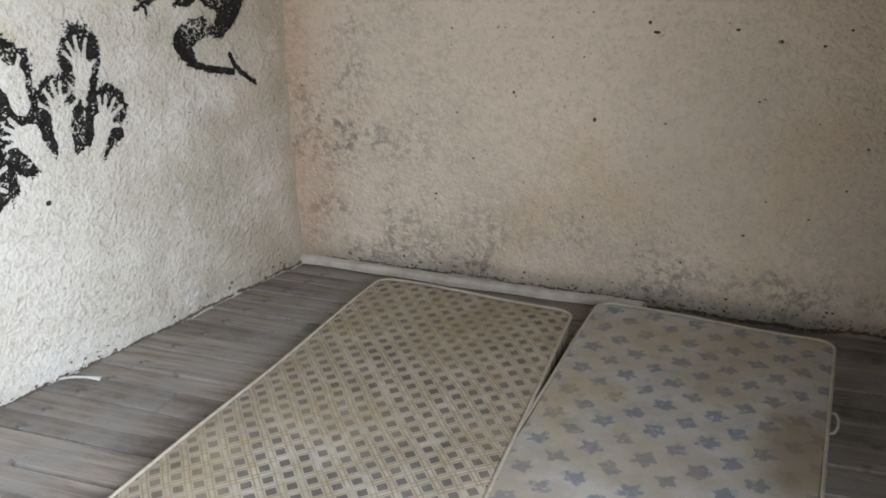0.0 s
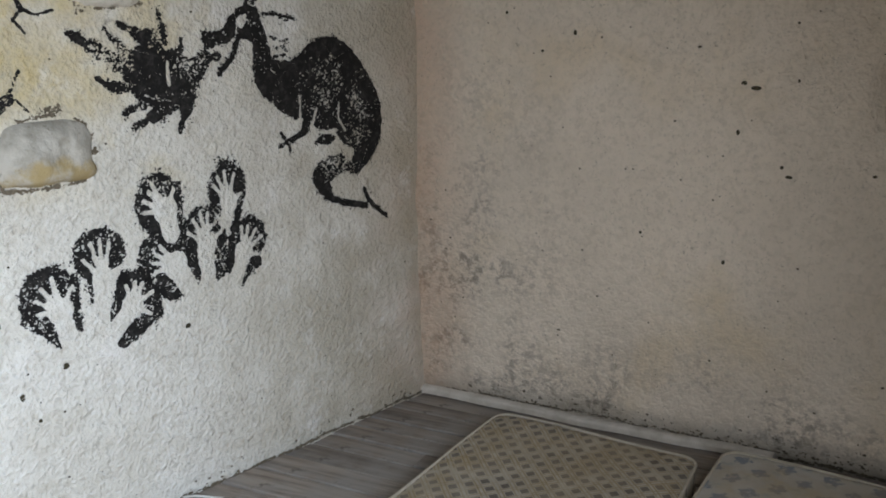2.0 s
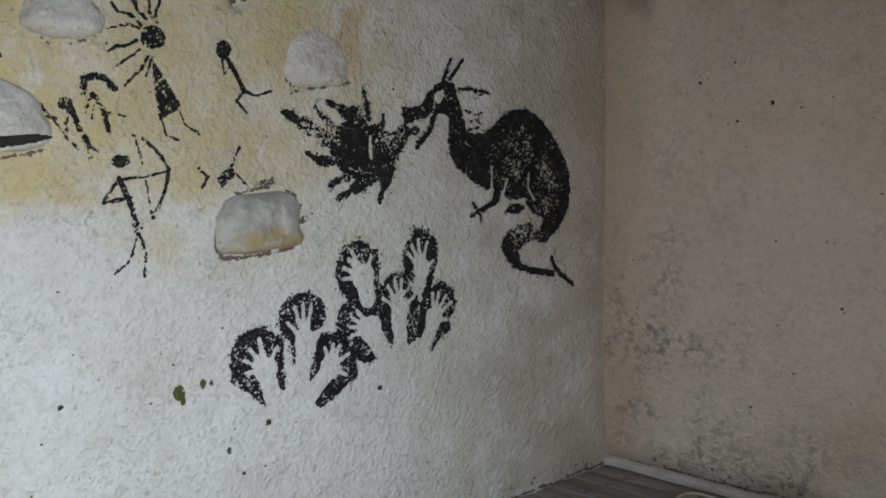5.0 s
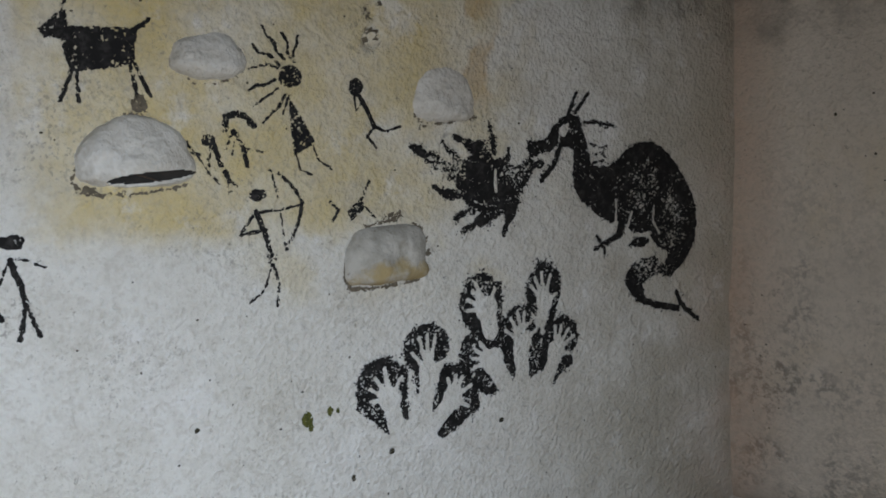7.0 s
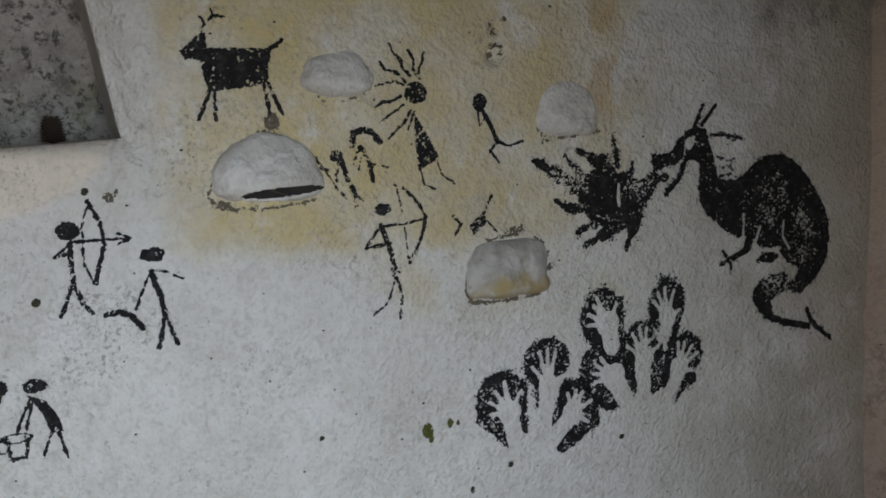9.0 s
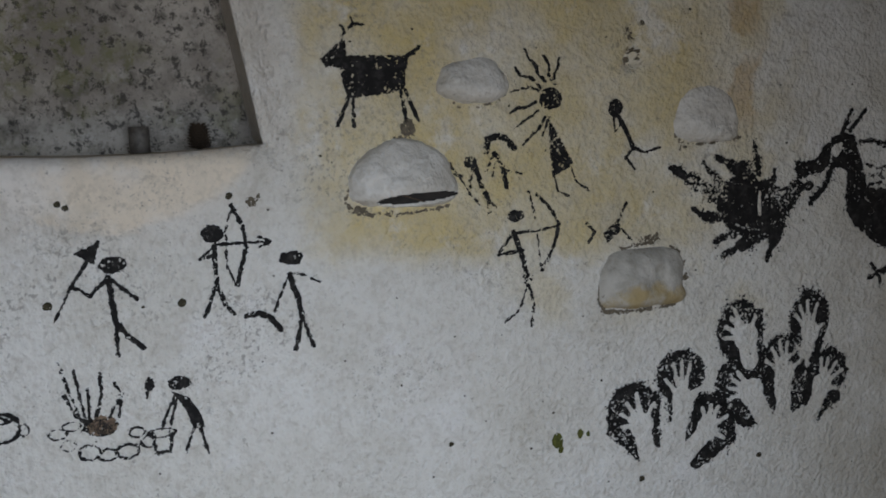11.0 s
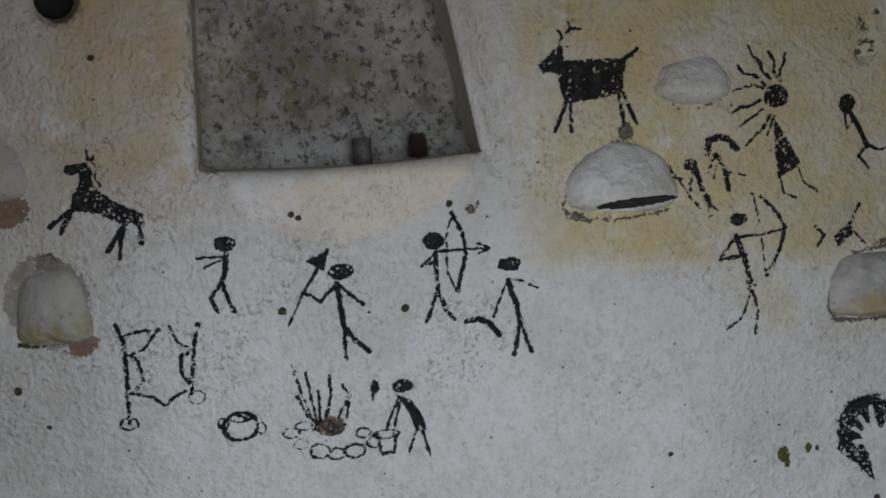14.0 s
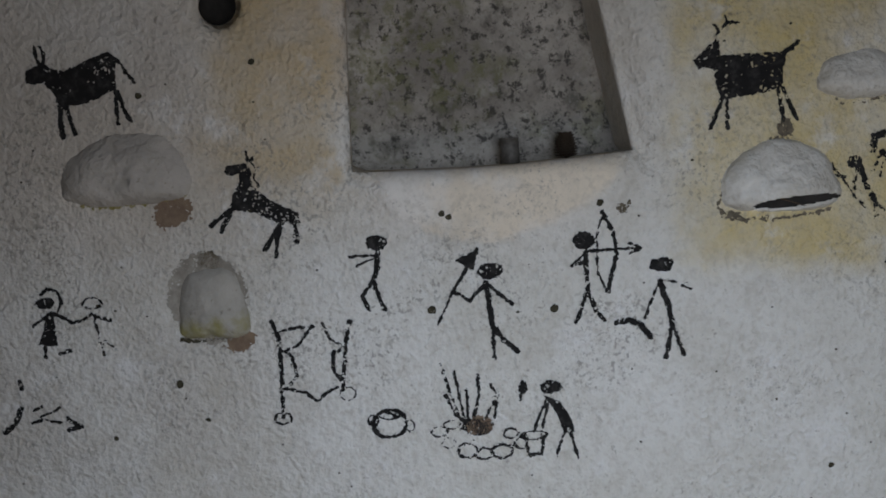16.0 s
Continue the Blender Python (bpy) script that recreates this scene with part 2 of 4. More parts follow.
def lattice_cloth():
    m = Nodes("lattice_ticking")
    x, y, z = m.xyz()
    wave = m.times(m.math("SUBTRACT", m.noise(3.0, 2), 0.5), 0.022)
    u, v = m.times(m.math("ADD", x, wave), 1 / 0.068), m.times(m.math("ADD", y, wave), 1 / 0.075)
    a, b = m.math("ADD", u, v), m.math("SUBTRACT", u, v)
    da = m.math("ABSOLUTE", m.math("SUBTRACT", m.math("FRACT", a), 0.5))
    db = m.math("ABSOLUTE", m.math("SUBTRACT", m.math("FRACT", b), 0.5))
    fuzz = m.times(m.math("SUBTRACT", m.noise(160, 2), 0.5), 0.05)
    block = m.math("MAXIMUM", m.math("ADD", da, fuzz), m.math("ADD", db, fuzz))
    col = m.mix(m.step(m.noise(12, 4), 0.35, 0.7), (0.40, 0.36, 0.295), (0.52, 0.48, 0.415))
    lines = m.math("MAXIMUM", m.step(m.math("ABSOLUTE", m.math("SUBTRACT", da, 0.37)), 0.065, 0.02), m.step(m.math("ABSOLUTE", m.math("SUBTRACT", db, 0.37)), 0.065, 0.02))
    col = m.mix(m.times(lines, m.times(m.step(m.noise(14, 3), 0.25, 0.6), 0.85)), col, (0.27, 0.205, 0.105))
    col = m.mix(m.times(m.step(block, 0.275, 0.235), 0.85), col, m.mix(m.step(m.noise(6, 3), 0.35, 0.65), (0.095, 0.08, 0.072), (0.135, 0.128, 0.125)))
    weave = m.noise(420, 2)
    return m.done(stained(m, col), 0.85, m.bump(weave, 0.0012, 0.5, m.bump(m.noise(9, 3), 0.012, 0.4)), spec=0.2)


def floral_cloth():
    m = Nodes("floral_ticking")
    x, y, z = m.xyz()
    col = m.mix(m.step(m.noise(10, 4), 0.35, 0.7), (0.52, 0.51, 0.48), (0.43, 0.41, 0.375))

    def motif(du, dv, scale, radius, petals, turn):
        wob = m.times(m.math("SUBTRACT", m.noise(28, 4, 0.65), 0.5), 0.34)
        wub = m.times(m.math("SUBTRACT", m.noise(33, 4, 0.65), 0.5), 0.34)
        u = m.math("ADD", m.math("ADD", m.times(x, 1 / scale), du), wob)
        v = m.math("ADD", m.math("ADD", m.times(y, 1 / scale), dv), wub)
        fu, fv = m.math("SUBTRACT", m.math("FRACT", u), 0.5), m.math("SUBTRACT", m.math("FRACT", v), 0.5)
        r = m.math("SQRT", m.math("ADD", m.times(fu, fu), m.times(fv, fv)))
        th = m.math("ARCTAN2", fv, fu)
        lobe = m.math("ADD", 0.86, m.times(m.math("COSINE", m.math("ADD", m.times(th, petals), turn)), 0.18))
        return m.step(m.math("SUBTRACT", r, m.times(lobe, radius)), 0.03, -0.03)

    leaf = m.math("MAXIMUM", motif(0.3, 0.22, 0.15, 0.11, 2.0, 0.6), motif(0.78, 0.72, 0.15, 0.10, 3.0, 2.0))
    bloom = m.math("MAXIMUM", motif(0.0, 0.0, 0.135, 0.23, 5.0, 0.0), motif(0.5, 0.5, 0.135, 0.21, 4.0, 1.0))
    broken = m.step(m.noise(70, 3, 0.6), 0.26, 0.50)
    col = m.mix(m.times(leaf, m.times(broken, 0.5)), col, (0.30, 0.35, 0.38))
    col = m.mix(m.times(bloom, m.times(broken, 0.8)), col, (0.16, 0.205, 0.27))
    col = m.mix(m.times(m.step(m.noise(4.6, 5, 0.6), 0.54, 0.70), 0.45), col, (0.52, 0.40, 0.20))
    # the large brown stain at the long edge
    spot = m.math("ADD", m.math("POWER", m.times(m.math("SUBTRACT", x, 0.68), 9.0), 2.0), m.math("POWER", m.times(m.math("ADD", y, 0.70), 3.2), 2.0))
    spot = m.math("ADD", spot, m.times(m.math("SUBTRACT", m.noise(11, 5, 0.65), 0.5), 1.6))
    col = m.mix(m.times(m.step(spot, 1.2, 0.0), 0.70), col, (0.22, 0.175, 0.12))
    return m.done(stained(m, col), 0.8, m.bump(m.noise(400, 2), 0.001, 0.5, m.bump(m.noise(8, 3), 0.014, 0.4)), spec=0.25)


def simple(name, a, b, scale, rough=0.8, relief=0.003, metal=0.0):
    m = Nodes(name)
    n = m.noise(scale, 5, 0.6)
    col = m.mix(m.step(n, 0.3, 0.7), a, b)
    return m.done(col, rough, m.bump(m.noise(scale * 4, 4), relief, 0.5), metal, 0.3)


def black_paint():
    m = Nodes("black_lime_paint")
    col = m.mix(m.step(m.noise(40, 4, 0.7), 0.45, 0.75), (0.014, 0.013, 0.013), (0.05, 0.048, 0.045))
    return m.done(col, 0.85, m.bump(m.noise(120, 4), 0.002, 0.5), spec=0.2)


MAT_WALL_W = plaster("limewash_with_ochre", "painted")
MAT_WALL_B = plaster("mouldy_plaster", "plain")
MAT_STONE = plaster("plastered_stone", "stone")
# shaded copy of the plastered stone, for the dim end of the wall
MAT_DIM_STONE = plaster("dimmed_stone_plaster", "grey")
MAT_CONCRETE = concrete()
MAT_BOARD = old_wood()
MAT_LATTICE = lattice_cloth()
MAT_FLORAL = floral_cloth()
MAT_PIPING = simple("pale_piping", (0.52, 0.48, 0.40), (0.42, 0.37, 0.29), 30)
MAT_SKIRT = simple("grey_painted_skirting", (0.66, 0.60, 0.53), (0.50, 0.45, 0.38), 14)
MAT_INK = black_paint()
# near-black: shade coloured into wall openings, and the slab under the boards
MAT_DARK = simple("near_black_shade", (0.010, 0.009, 0.008), (0.022, 0.019, 0.016), 30)
MAT_CEILING = simple("dark_ceiling_boards", (0.13, 0.105, 0.08), (0.09, 0.07, 0.055), 5)
MAT_SHELL_PLASTER = simple("dark_shell_plaster", (0.30, 0.27, 0.23), (0.20, 0.18, 0.15), 3)
MAT_EARTH = simple("dry_earth", (0.17, 0.14, 0.10), (0.11, 0.12, 0.06), 2.0)
MAT_PAPER = simple("white_paper", (0.72, 0.72, 0.70), (0.6, 0.6, 0.58), 40, 0.6)
MAT_TIN = simple("dull_rusty_tin", (0.16, 0.145, 0.125), (0.08, 0.07, 0.06), 40, 0.6, 0.001, 0.2)
MAT_STAINED = stained_stone()
MAT_BROWN = simple("bare_brown_mortar", (0.26, 0.19, 0.13), (0.19, 0.13, 0.09), 40, 0.95, 0.006)
MAT_RIM = simple("grey_broken_plaster", (0.38, 0.35, 0.30), (0.26, 0.235, 0.20), 50, 0.95, 0.004)
MAT_MOSS = simple("dark_moss", (0.035, 0.032, 0.02), (0.075, 0.065, 0.04), 90, 0.95, 0.002)
MAT_ALGAE = simple("yellow_green_algae", (0.22, 0.19, 0.06), (0.33, 0.28, 0.12), 60, 0.95, 0.003)
# dirt colour that also serves as painted shade under bulges and in hollows
MAT_FRINGE = simple("brown_dirt_and_shade", (0.10, 0.085, 0.06), (0.18, 0.15, 0.11), 70, 0.95, 0.003)
MAT_GREEN = simple("green_moss", (0.05, 0.06, 0.018), (0.13, 0.13, 0.03), 120, 0.95, 0.003)
MAT_CONE = simple("dry_cone_scales", (0.075, 0.05, 0.03), (0.035, 0.025, 0.018), 60)


# ---- geometry helpers ----
TABLES = {}


def lattice_noise(seed, p, q, scale):
    """Smooth noise between -1 and 1 over arrays p and q (metres), with features of the size scale."""
    if seed not in TABLES:
        TABLES[seed] = np.random.RandomState(seed).uniform(-1, 1, (256, 256))
    table = TABLES[seed]
    p, q = p / scale + 61.3, q / scale + 87.7
    i, j = np.floor(p).astype(int), np.floor(q).astype(int)
    f, g = p - i, q - j
    f, g = f * f * (3 - 2 * f), g * g * (3 - 2 * g)
    t = lambda a, b: table[a % 256, b % 256]
    return (t(i, j) * (1 - f) + t(i + 1, j) * f) * (1 - g) + (t(i, j + 1) * (1 - f) + t(i + 1, j + 1) * f) * g


def mesh_object(name, verts, faces, material, parent=None, smooth=True, label=""):
    me = bpy.data.meshes.new(name)
    me.from_pydata([tuple(map(float, v)) for v in verts], [], faces)
    if smooth:
        me.polygons.foreach_set("use_smooth", [True] * len(me.polygons))
    me.materials.append(material)
    me.update()
    ob = new(name, me)
    if parent:
        ob.parent = parent
    if label:
        ob["label"] = label
    return ob


def part(name, bm, material, parent=None, label="", smooth=True):
    me = bpy.data.meshes.new(name)
    bm.to_mesh(me)
    bm.free()
    if smooth:
        me.polygons.foreach_set("use_smooth", [True] * len(me.polygons))
    me.materials.append(material)
    ob = new(name, me)
    if parent:
        ob.parent = parent
    if label:
        ob["label"] = label
    return ob


def box(bm, x0, x1, y0, y1, z0, z1, bevel=0.0):
    m = Matrix.LocRotScale(((x0 + x1) / 2, (y0 + y1) / 2, (z0 + z1) / 2), None, (x1 - x0, y1 - y0, z1 - z0))
    made = bmesh.ops.create_cube(bm, size=1, matrix=m)["verts"]
    if bevel:
        bmesh.ops.bevel(bm, geom=list({e for v in made for e in v.link_edges}), offset=bevel, segments=2, affect="EDGES", profile=0.6)
    return bm


# ---- the room ----
LEAN_W, TURN_B, LEAN_B = 0.0234, 0.2507, -0.0423   # x = LEAN_W z;  y = TURN_B x + LEAN_B z
HEIGHT = 2.75
NICHE_Z, NICHE_TOP, NICHE_X = 1.575, 2.32, -0.25


def niche_left(z):
    return -3.205 + 0.05 * (z - NICHE_Z)


def niche_right(z):
    return -2.505 - 0.17 * (z - NICHE_Z)


# round holes and pits: y, z, radius, depth
PITS = ((-3.490, 1.998, 0.050, 0.16), (-1.497, 1.765, 0.030, 0.05), (-1.490, 1.835, 0.020, 0.02))


def relief(y, z):
    """How far the hand-laid plaster stands off its plane."""
    return 0.007 * lattice_noise(1, y, z, 0.55) + 0.0035 * lattice_noise(2, y, z, 0.13) + 0.0022 * lattice_noise(3, y, z, 0.055)


def wall_w_x(y, z):
    """The surface of the painted wall, with its rounded edge round the recess."""
    y, z = np.asarray(y, float), np.asarray(z, float)
    left, right = niche_left(z), niche_right(z)
    out = np.maximum(np.maximum(left - y, y - right), np.maximum(NICHE_Z - z, z - NICHE_TOP)).clip(0, None)
    r = np.where(y > right, 0.085, 0.055)
    d = (r - out).clip(0, None)
    x = LEAN_W * z + relief(y, z) - np.where(y > right, 0.6, 0.45) * d * d / r
    for py, pz, radius, deep in PITS:
        x = x - deep * (1 - (np.hypot(y - py, z - pz) / radius) ** 4).clip(0, 1)
    # a shallow sunk ring round the hood below the small horse
    ring_at = np.hypot((y + 3.59) / 0.115, (z - 1.285) / 0.125)
    bowl = np.hypot((y + 2.86) / 0.33, (z - 1.60) / 0.21)
    return x - 0.014 * (1 - ring_at ** 6).clip(0, 1) + 0.012 * ((1 - bowl) * 12).clip(0, 1) * (z < NICHE_Z - 0.02)


def build_wall_w():
    cols = np.concatenate([np.linspace(0, 1, 150)[:-1], 1 + np.linspace(0, 1, 48)[:-1], 2 + np.linspace(0, 1, 172)])
    rows = np.concatenate([np.linspace(-0.1, NICHE_Z, 112)[:-1], np.linspace(NICHE_Z, NICHE_TOP, 44)[:-1], np.linspace(NICHE_TOP, HEIGHT + 0.05, 16)])
    i0, i1, j0, j1 = 149, 149 + 47, 111, 111 + 43
    s, z = np.meshgrid(cols, rows, indexing="ij")
    zc = z.clip(NICHE_Z - 0.25, None)
    left, right, end = niche_left(zc), niche_right(zc), LEAN_B * z + 0.06
    y = np.where(s < 1, -6.0 + s * (left + 6.0), np.where(s < 2, left + (s - 1) * (right - left), right + (s - 2) * (end - right)))
    # the sill of the recess hangs a little in its middle
    z = z - np.where((s > 1) & (s < 2), 0.012 * np.sin(np.pi * (s - 1)) * np.exp(-((z - NICHE_Z) / 0.10) ** 2), 0)
    x = wall_w_x(y, z)
    n = len(rows)
    verts = np.stack([x, y, z], -1).reshape(-1, 3)
    faces = [(i * n + j, (i + 1) * n + j, (i + 1) * n + j + 1, i * n + j + 1) for i in range(len(cols) - 1) for j in range(n - 1)
             if not (i0 <= i < i1 and j0 <= j < j1)]
    base = len(verts)
    # reveals of the recess and a back face that gives the wall its thickness
    loop = [(i, j0) for i in range(i0, i1)] + [(i1, j) for j in range(j0, j1)] + [(i, j1) for i in range(i1, i0, -1)] + [(i0, j) for j in range(j1, j0, -1)]
    extra, rings = [], 8
    for k in range(1, rings + 1):
        for i, j in loop:
            p = verts[i * n + j]
            f = k / rings
            extra.append((p[0] + (NICHE_X - 0.05 - p[0]) * f + 0.004 * math.sin(9 * p[1] + 7 * p[2] + 5 * f), p[1] + f * (0.012 if j in (j0, j1) else -0.03 if i == i0 else 0), p[2]))
    m = len(loop)
    for k in range(rings):
        for a in range(m):
            b = (a + 1) % m
            if k == 0:
                p, q = loop[a][0] * n + loop[a][1], loop[b][0] * n + loop[b][1]
            else:
                p, q = base + (k - 1) * m + a, base + (k - 1) * m + b
            faces.append((q, base + k * m + b, base + k * m + a, p))
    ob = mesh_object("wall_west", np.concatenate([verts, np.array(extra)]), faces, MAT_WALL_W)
    tagged(ob, "lumpy limewashed plaster wall with ochre wash and a deep recess", "wall", kind="structure")
    bm = box(bmesh.new(), -0.62, NICHE_X - 0.06, -6.0, 0.3, -0.1, HEIGHT + 0.05)
    tagged(part("wall_core", bm, MAT_CONCRETE, ob, smooth=False), "rubble core behind the plaster")
    return ob


wall_w = build_wall_w()

# grey back panel of the recess
def build_back_panel():
    n = 40
    verts, faces = [], []
    for i in range(n + 1):
        for j in range(n + 1):
            y, z = -3.28 + 0.86 * i / n, NICHE_Z - 0.04 + 0.84 * j / n
            bow = 0.004 * float(lattice_noise(8, np.array(y), np.array(z), 0.12))
            verts.append((NICHE_X + 0.02 * (z - NICHE_Z) + bow, y, z))
    for i in range(n):
        for j in range(n):
            a = i * (n + 1) + j
            faces.append((a, a + n + 1, a + n + 2, a + 1))
    return tagged(mesh_object("recess_back", verts, faces, MAT_CONCRETE), "weathered grey cement back of the wall recess", "wall recess", kind="structure")


build_back_panel()


HOLE = (1.565, 1.90, 1.18, 1.335)   # small square recess in the plain wall: x0, x1, z0, z1


def wall_b_y(x, z):
    x, z = np.asarray(x, float), np.asarray(z, float)
    return TURN_B * x + LEAN_B * z + 0.045 * np.exp(-z / 0.06) - relief(x + 20, z) * 0.9


def build_wall_b():
    xs = np.concatenate([np.linspace(-0.03, HOLE[0], 120)[:-1], np.linspace(HOLE[0], HOLE[1], 14)[:-1], np.linspace(HOLE[1], 3.2, 70)])
    zs = np.concatenate([np.linspace(-0.1, HOLE[2], 90)[:-1], np.linspace(HOLE[2], HOLE[3], 11)[:-1], np.linspace(HOLE[3], HEIGHT + 0.05, 50)])
    i0, i1, j0, j1 = 119, 132, 89, 99
    x, z = np.meshgrid(xs, zs, indexing="ij")
    out = np.maximum(np.maximum(HOLE[0] - x, x - HOLE[1]), np.maximum(HOLE[2] - z, z - HOLE[3])).clip(0, None)
    d = (0.055 - out).clip(0, None)
    y = wall_b_y(x, z) + 0.55 * d * d / 0.055
    n = len(zs)
    verts = np.stack([x, y, z], -1).reshape(-1, 3)
    faces = [(i * n + j, i * n + j + 1, (i + 1) * n + j + 1, (i + 1) * n + j) for i in range(len(xs) - 1) for j in range(n - 1) if not (i0 <= i < i1 and j0 <= j < j1)]
    loop = [(i, j0) for i in range(i0, i1)] + [(i1, j) for j in range(j0, j1)] + [(i, j1) for i in range(i1, i0, -1)] + [(i0, j) for j in range(j1, j0, -1)]
    base, m = len(verts), len(loop)
    extra = [verts[i * n + j] + (0, 0.12, 0) for i, j in loop]
    for a in range(m):
        b = (a + 1) % m
        faces.append((loop[a][0] * n + loop[a][1], loop[b][0] * n + loop[b][1], base + b, base + a))
    faces.append(tuple(base + a for a in range(m)))
    ob = mesh_object("wall_north", np.concatenate([verts, np.array(extra)]), faces, MAT_WALL_B)
    core = part("wall_core", box(bmesh.new(), -0.6, 3.45, 0.20, 0.50, -0.1, HEIGHT + 0.05), MAT_CONCRETE, ob, "rubble core behind the plaster", smooth=False)
    core.matrix_basis = pose(0, 0, 0, 0, 0, math.degrees(math.atan(TURN_B)))
    return tagged(ob, "stained beige plaster wall with grey mould near the floor", "wall", kind="structure")


build_wall_b()

# unseen dark walls and ceiling to limit bounced light; doorway behind the camera
def build_shell():
    bm = box(bmesh.new(), -0.6, 3.3, -6.3, -6.0, -0.1, HEIGHT + 0.05)
    tagged(part("wall_south", bm, MAT_SHELL_PLASTER, smooth=False), "plain beige plaster wall", "wall", kind="structure")
    bm = bmesh.new()
    box(bm, 2.78, 3.3, -6.0, -3.0, -0.1, HEIGHT + 0.05)
    box(bm, 2.78, 3.3, -2.0, 0.75, -0.1, HEIGHT + 0.05)
    box(bm, 2.78, 3.3, -3.0, -2.0, 1.95, HEIGHT + 0.05)
    tagged(part("wall_east", bm, MAT_SHELL_PLASTER, smooth=False), "plain plaster wall with an open doorway", "wall", kind="structure")
    bm = box(bmesh.new(), -0.6, 3.3, -6.3, 1.3, HEIGHT, HEIGHT + 0.15)
    tagged(part("ceiling", bm, MAT_CEILING, smooth=False), "brown boarded ceiling", "ceiling", kind="structure")
    bm = bmesh.new()
    bmesh.ops.create_grid(bm, x_segments=8, y_segments=8, size=400, matrix=Matrix.Translation((0, 0, -0.16)))
    tagged(part("ground", bm, MAT_EARTH, smooth=False), "dry earth and grass outside the doorway", "ground", kind="structure")


build_shell()


# ---- floor boards ----
def build_floor():
    bm = box(bmesh.new(), -0.05, 3.3, -6.1, 1.0, -0.12, -0.045)
    floor = tagged(part("floor", bm, MAT_DARK, smooth=False), "worn grey wooden board floor with open joints", "floor", kind="structure")
    rng = random.Random(4)
    turn = math.atan(0.27)
    c, s = math.cos(turn), math.sin(turn)
    shared = {}
    v = 0.12
    while v > -7.3:
        wide = rng.choice((0.085, 0.10, 0.12, 0.14))
        # a row starts where it meets the painted wall (x = 0)
        first = (v - wide / 2) * s / c - 0.058 + rng.uniform(0, 0.04)
        u = first
        while u < 5.2:
            long = rng.choice((1.4, 2.1, 2.6)) if u > first else rng.choice((0.45, 1.2, 1.9, 2.6))
            limit = (3.02 + (v - wide / 2) * s) / c - u
            if limit < 0.12:
                break
            long = round(min(long, limit), 2)
            key = (wide, long)
            if key not in shared:
                bm = box(bmesh.new(), 0.0015, long - 0.0015, -wide / 2 + 0.004, wide / 2 - 0.004, -0.028, 0.0, 0.004)
                me = bpy.data.meshes.new("floor_board")
                bm.to_mesh(me)
                bm.free()
                me.materials.append(MAT_BOARD)
                shared[key] = me
            x, y = u * c - (v - wide / 2) * s, u * s + (v - wide / 2) * c
            if x < 3.0 and y > -6.0:
                ob = new("floor_board", shared[key])
                ob.parent = floor
                ob.matrix_basis = pose(x, y, rng.uniform(-0.007, 0.0), rng.uniform(-1.2, 1.2), rng.uniform(-0.12, 0.12), math.degrees(turn) + rng.uniform(-0.15, 0.15))
            u += long
        v -= wide
    return floor


def build_skirting():
    n, verts, faces = 60, [], []
    prof = [(-0.030, 0.0), (-0.030, 0.018), (-0.026, 0.026), (-0.012, 0.032), (0.05, 0.034), (0.05, 0.0)]
    for i in range(n + 1):
        x = -0.01 + 1.34 * i / n
        wob = 0.004 * math.sin(5 * x + 1) + 0.002 * math.sin(17 * x)
        for p, q in prof:
            verts.append((x, TURN_B * x + 0.026 + p + wob, q + 0.001 + 0.4 * wob))
    m = len(prof)
    for i in range(n):
        for a in range(m):
            b = (a + 1) % m
            faces.append((i * m + a, (i + 1) * m + a, (i + 1) * m + b, i * m + b))
    faces += [tuple(range(m)), tuple(n * m + a for a in range(m - 1, -1, -1))]
    return tagged(mesh_object("baseboard", verts, faces, MAT_SKIRT, smooth=False), "low worn grey-white skirting strip along the wall foot", "skirting", kind="structure")


build_skirting()


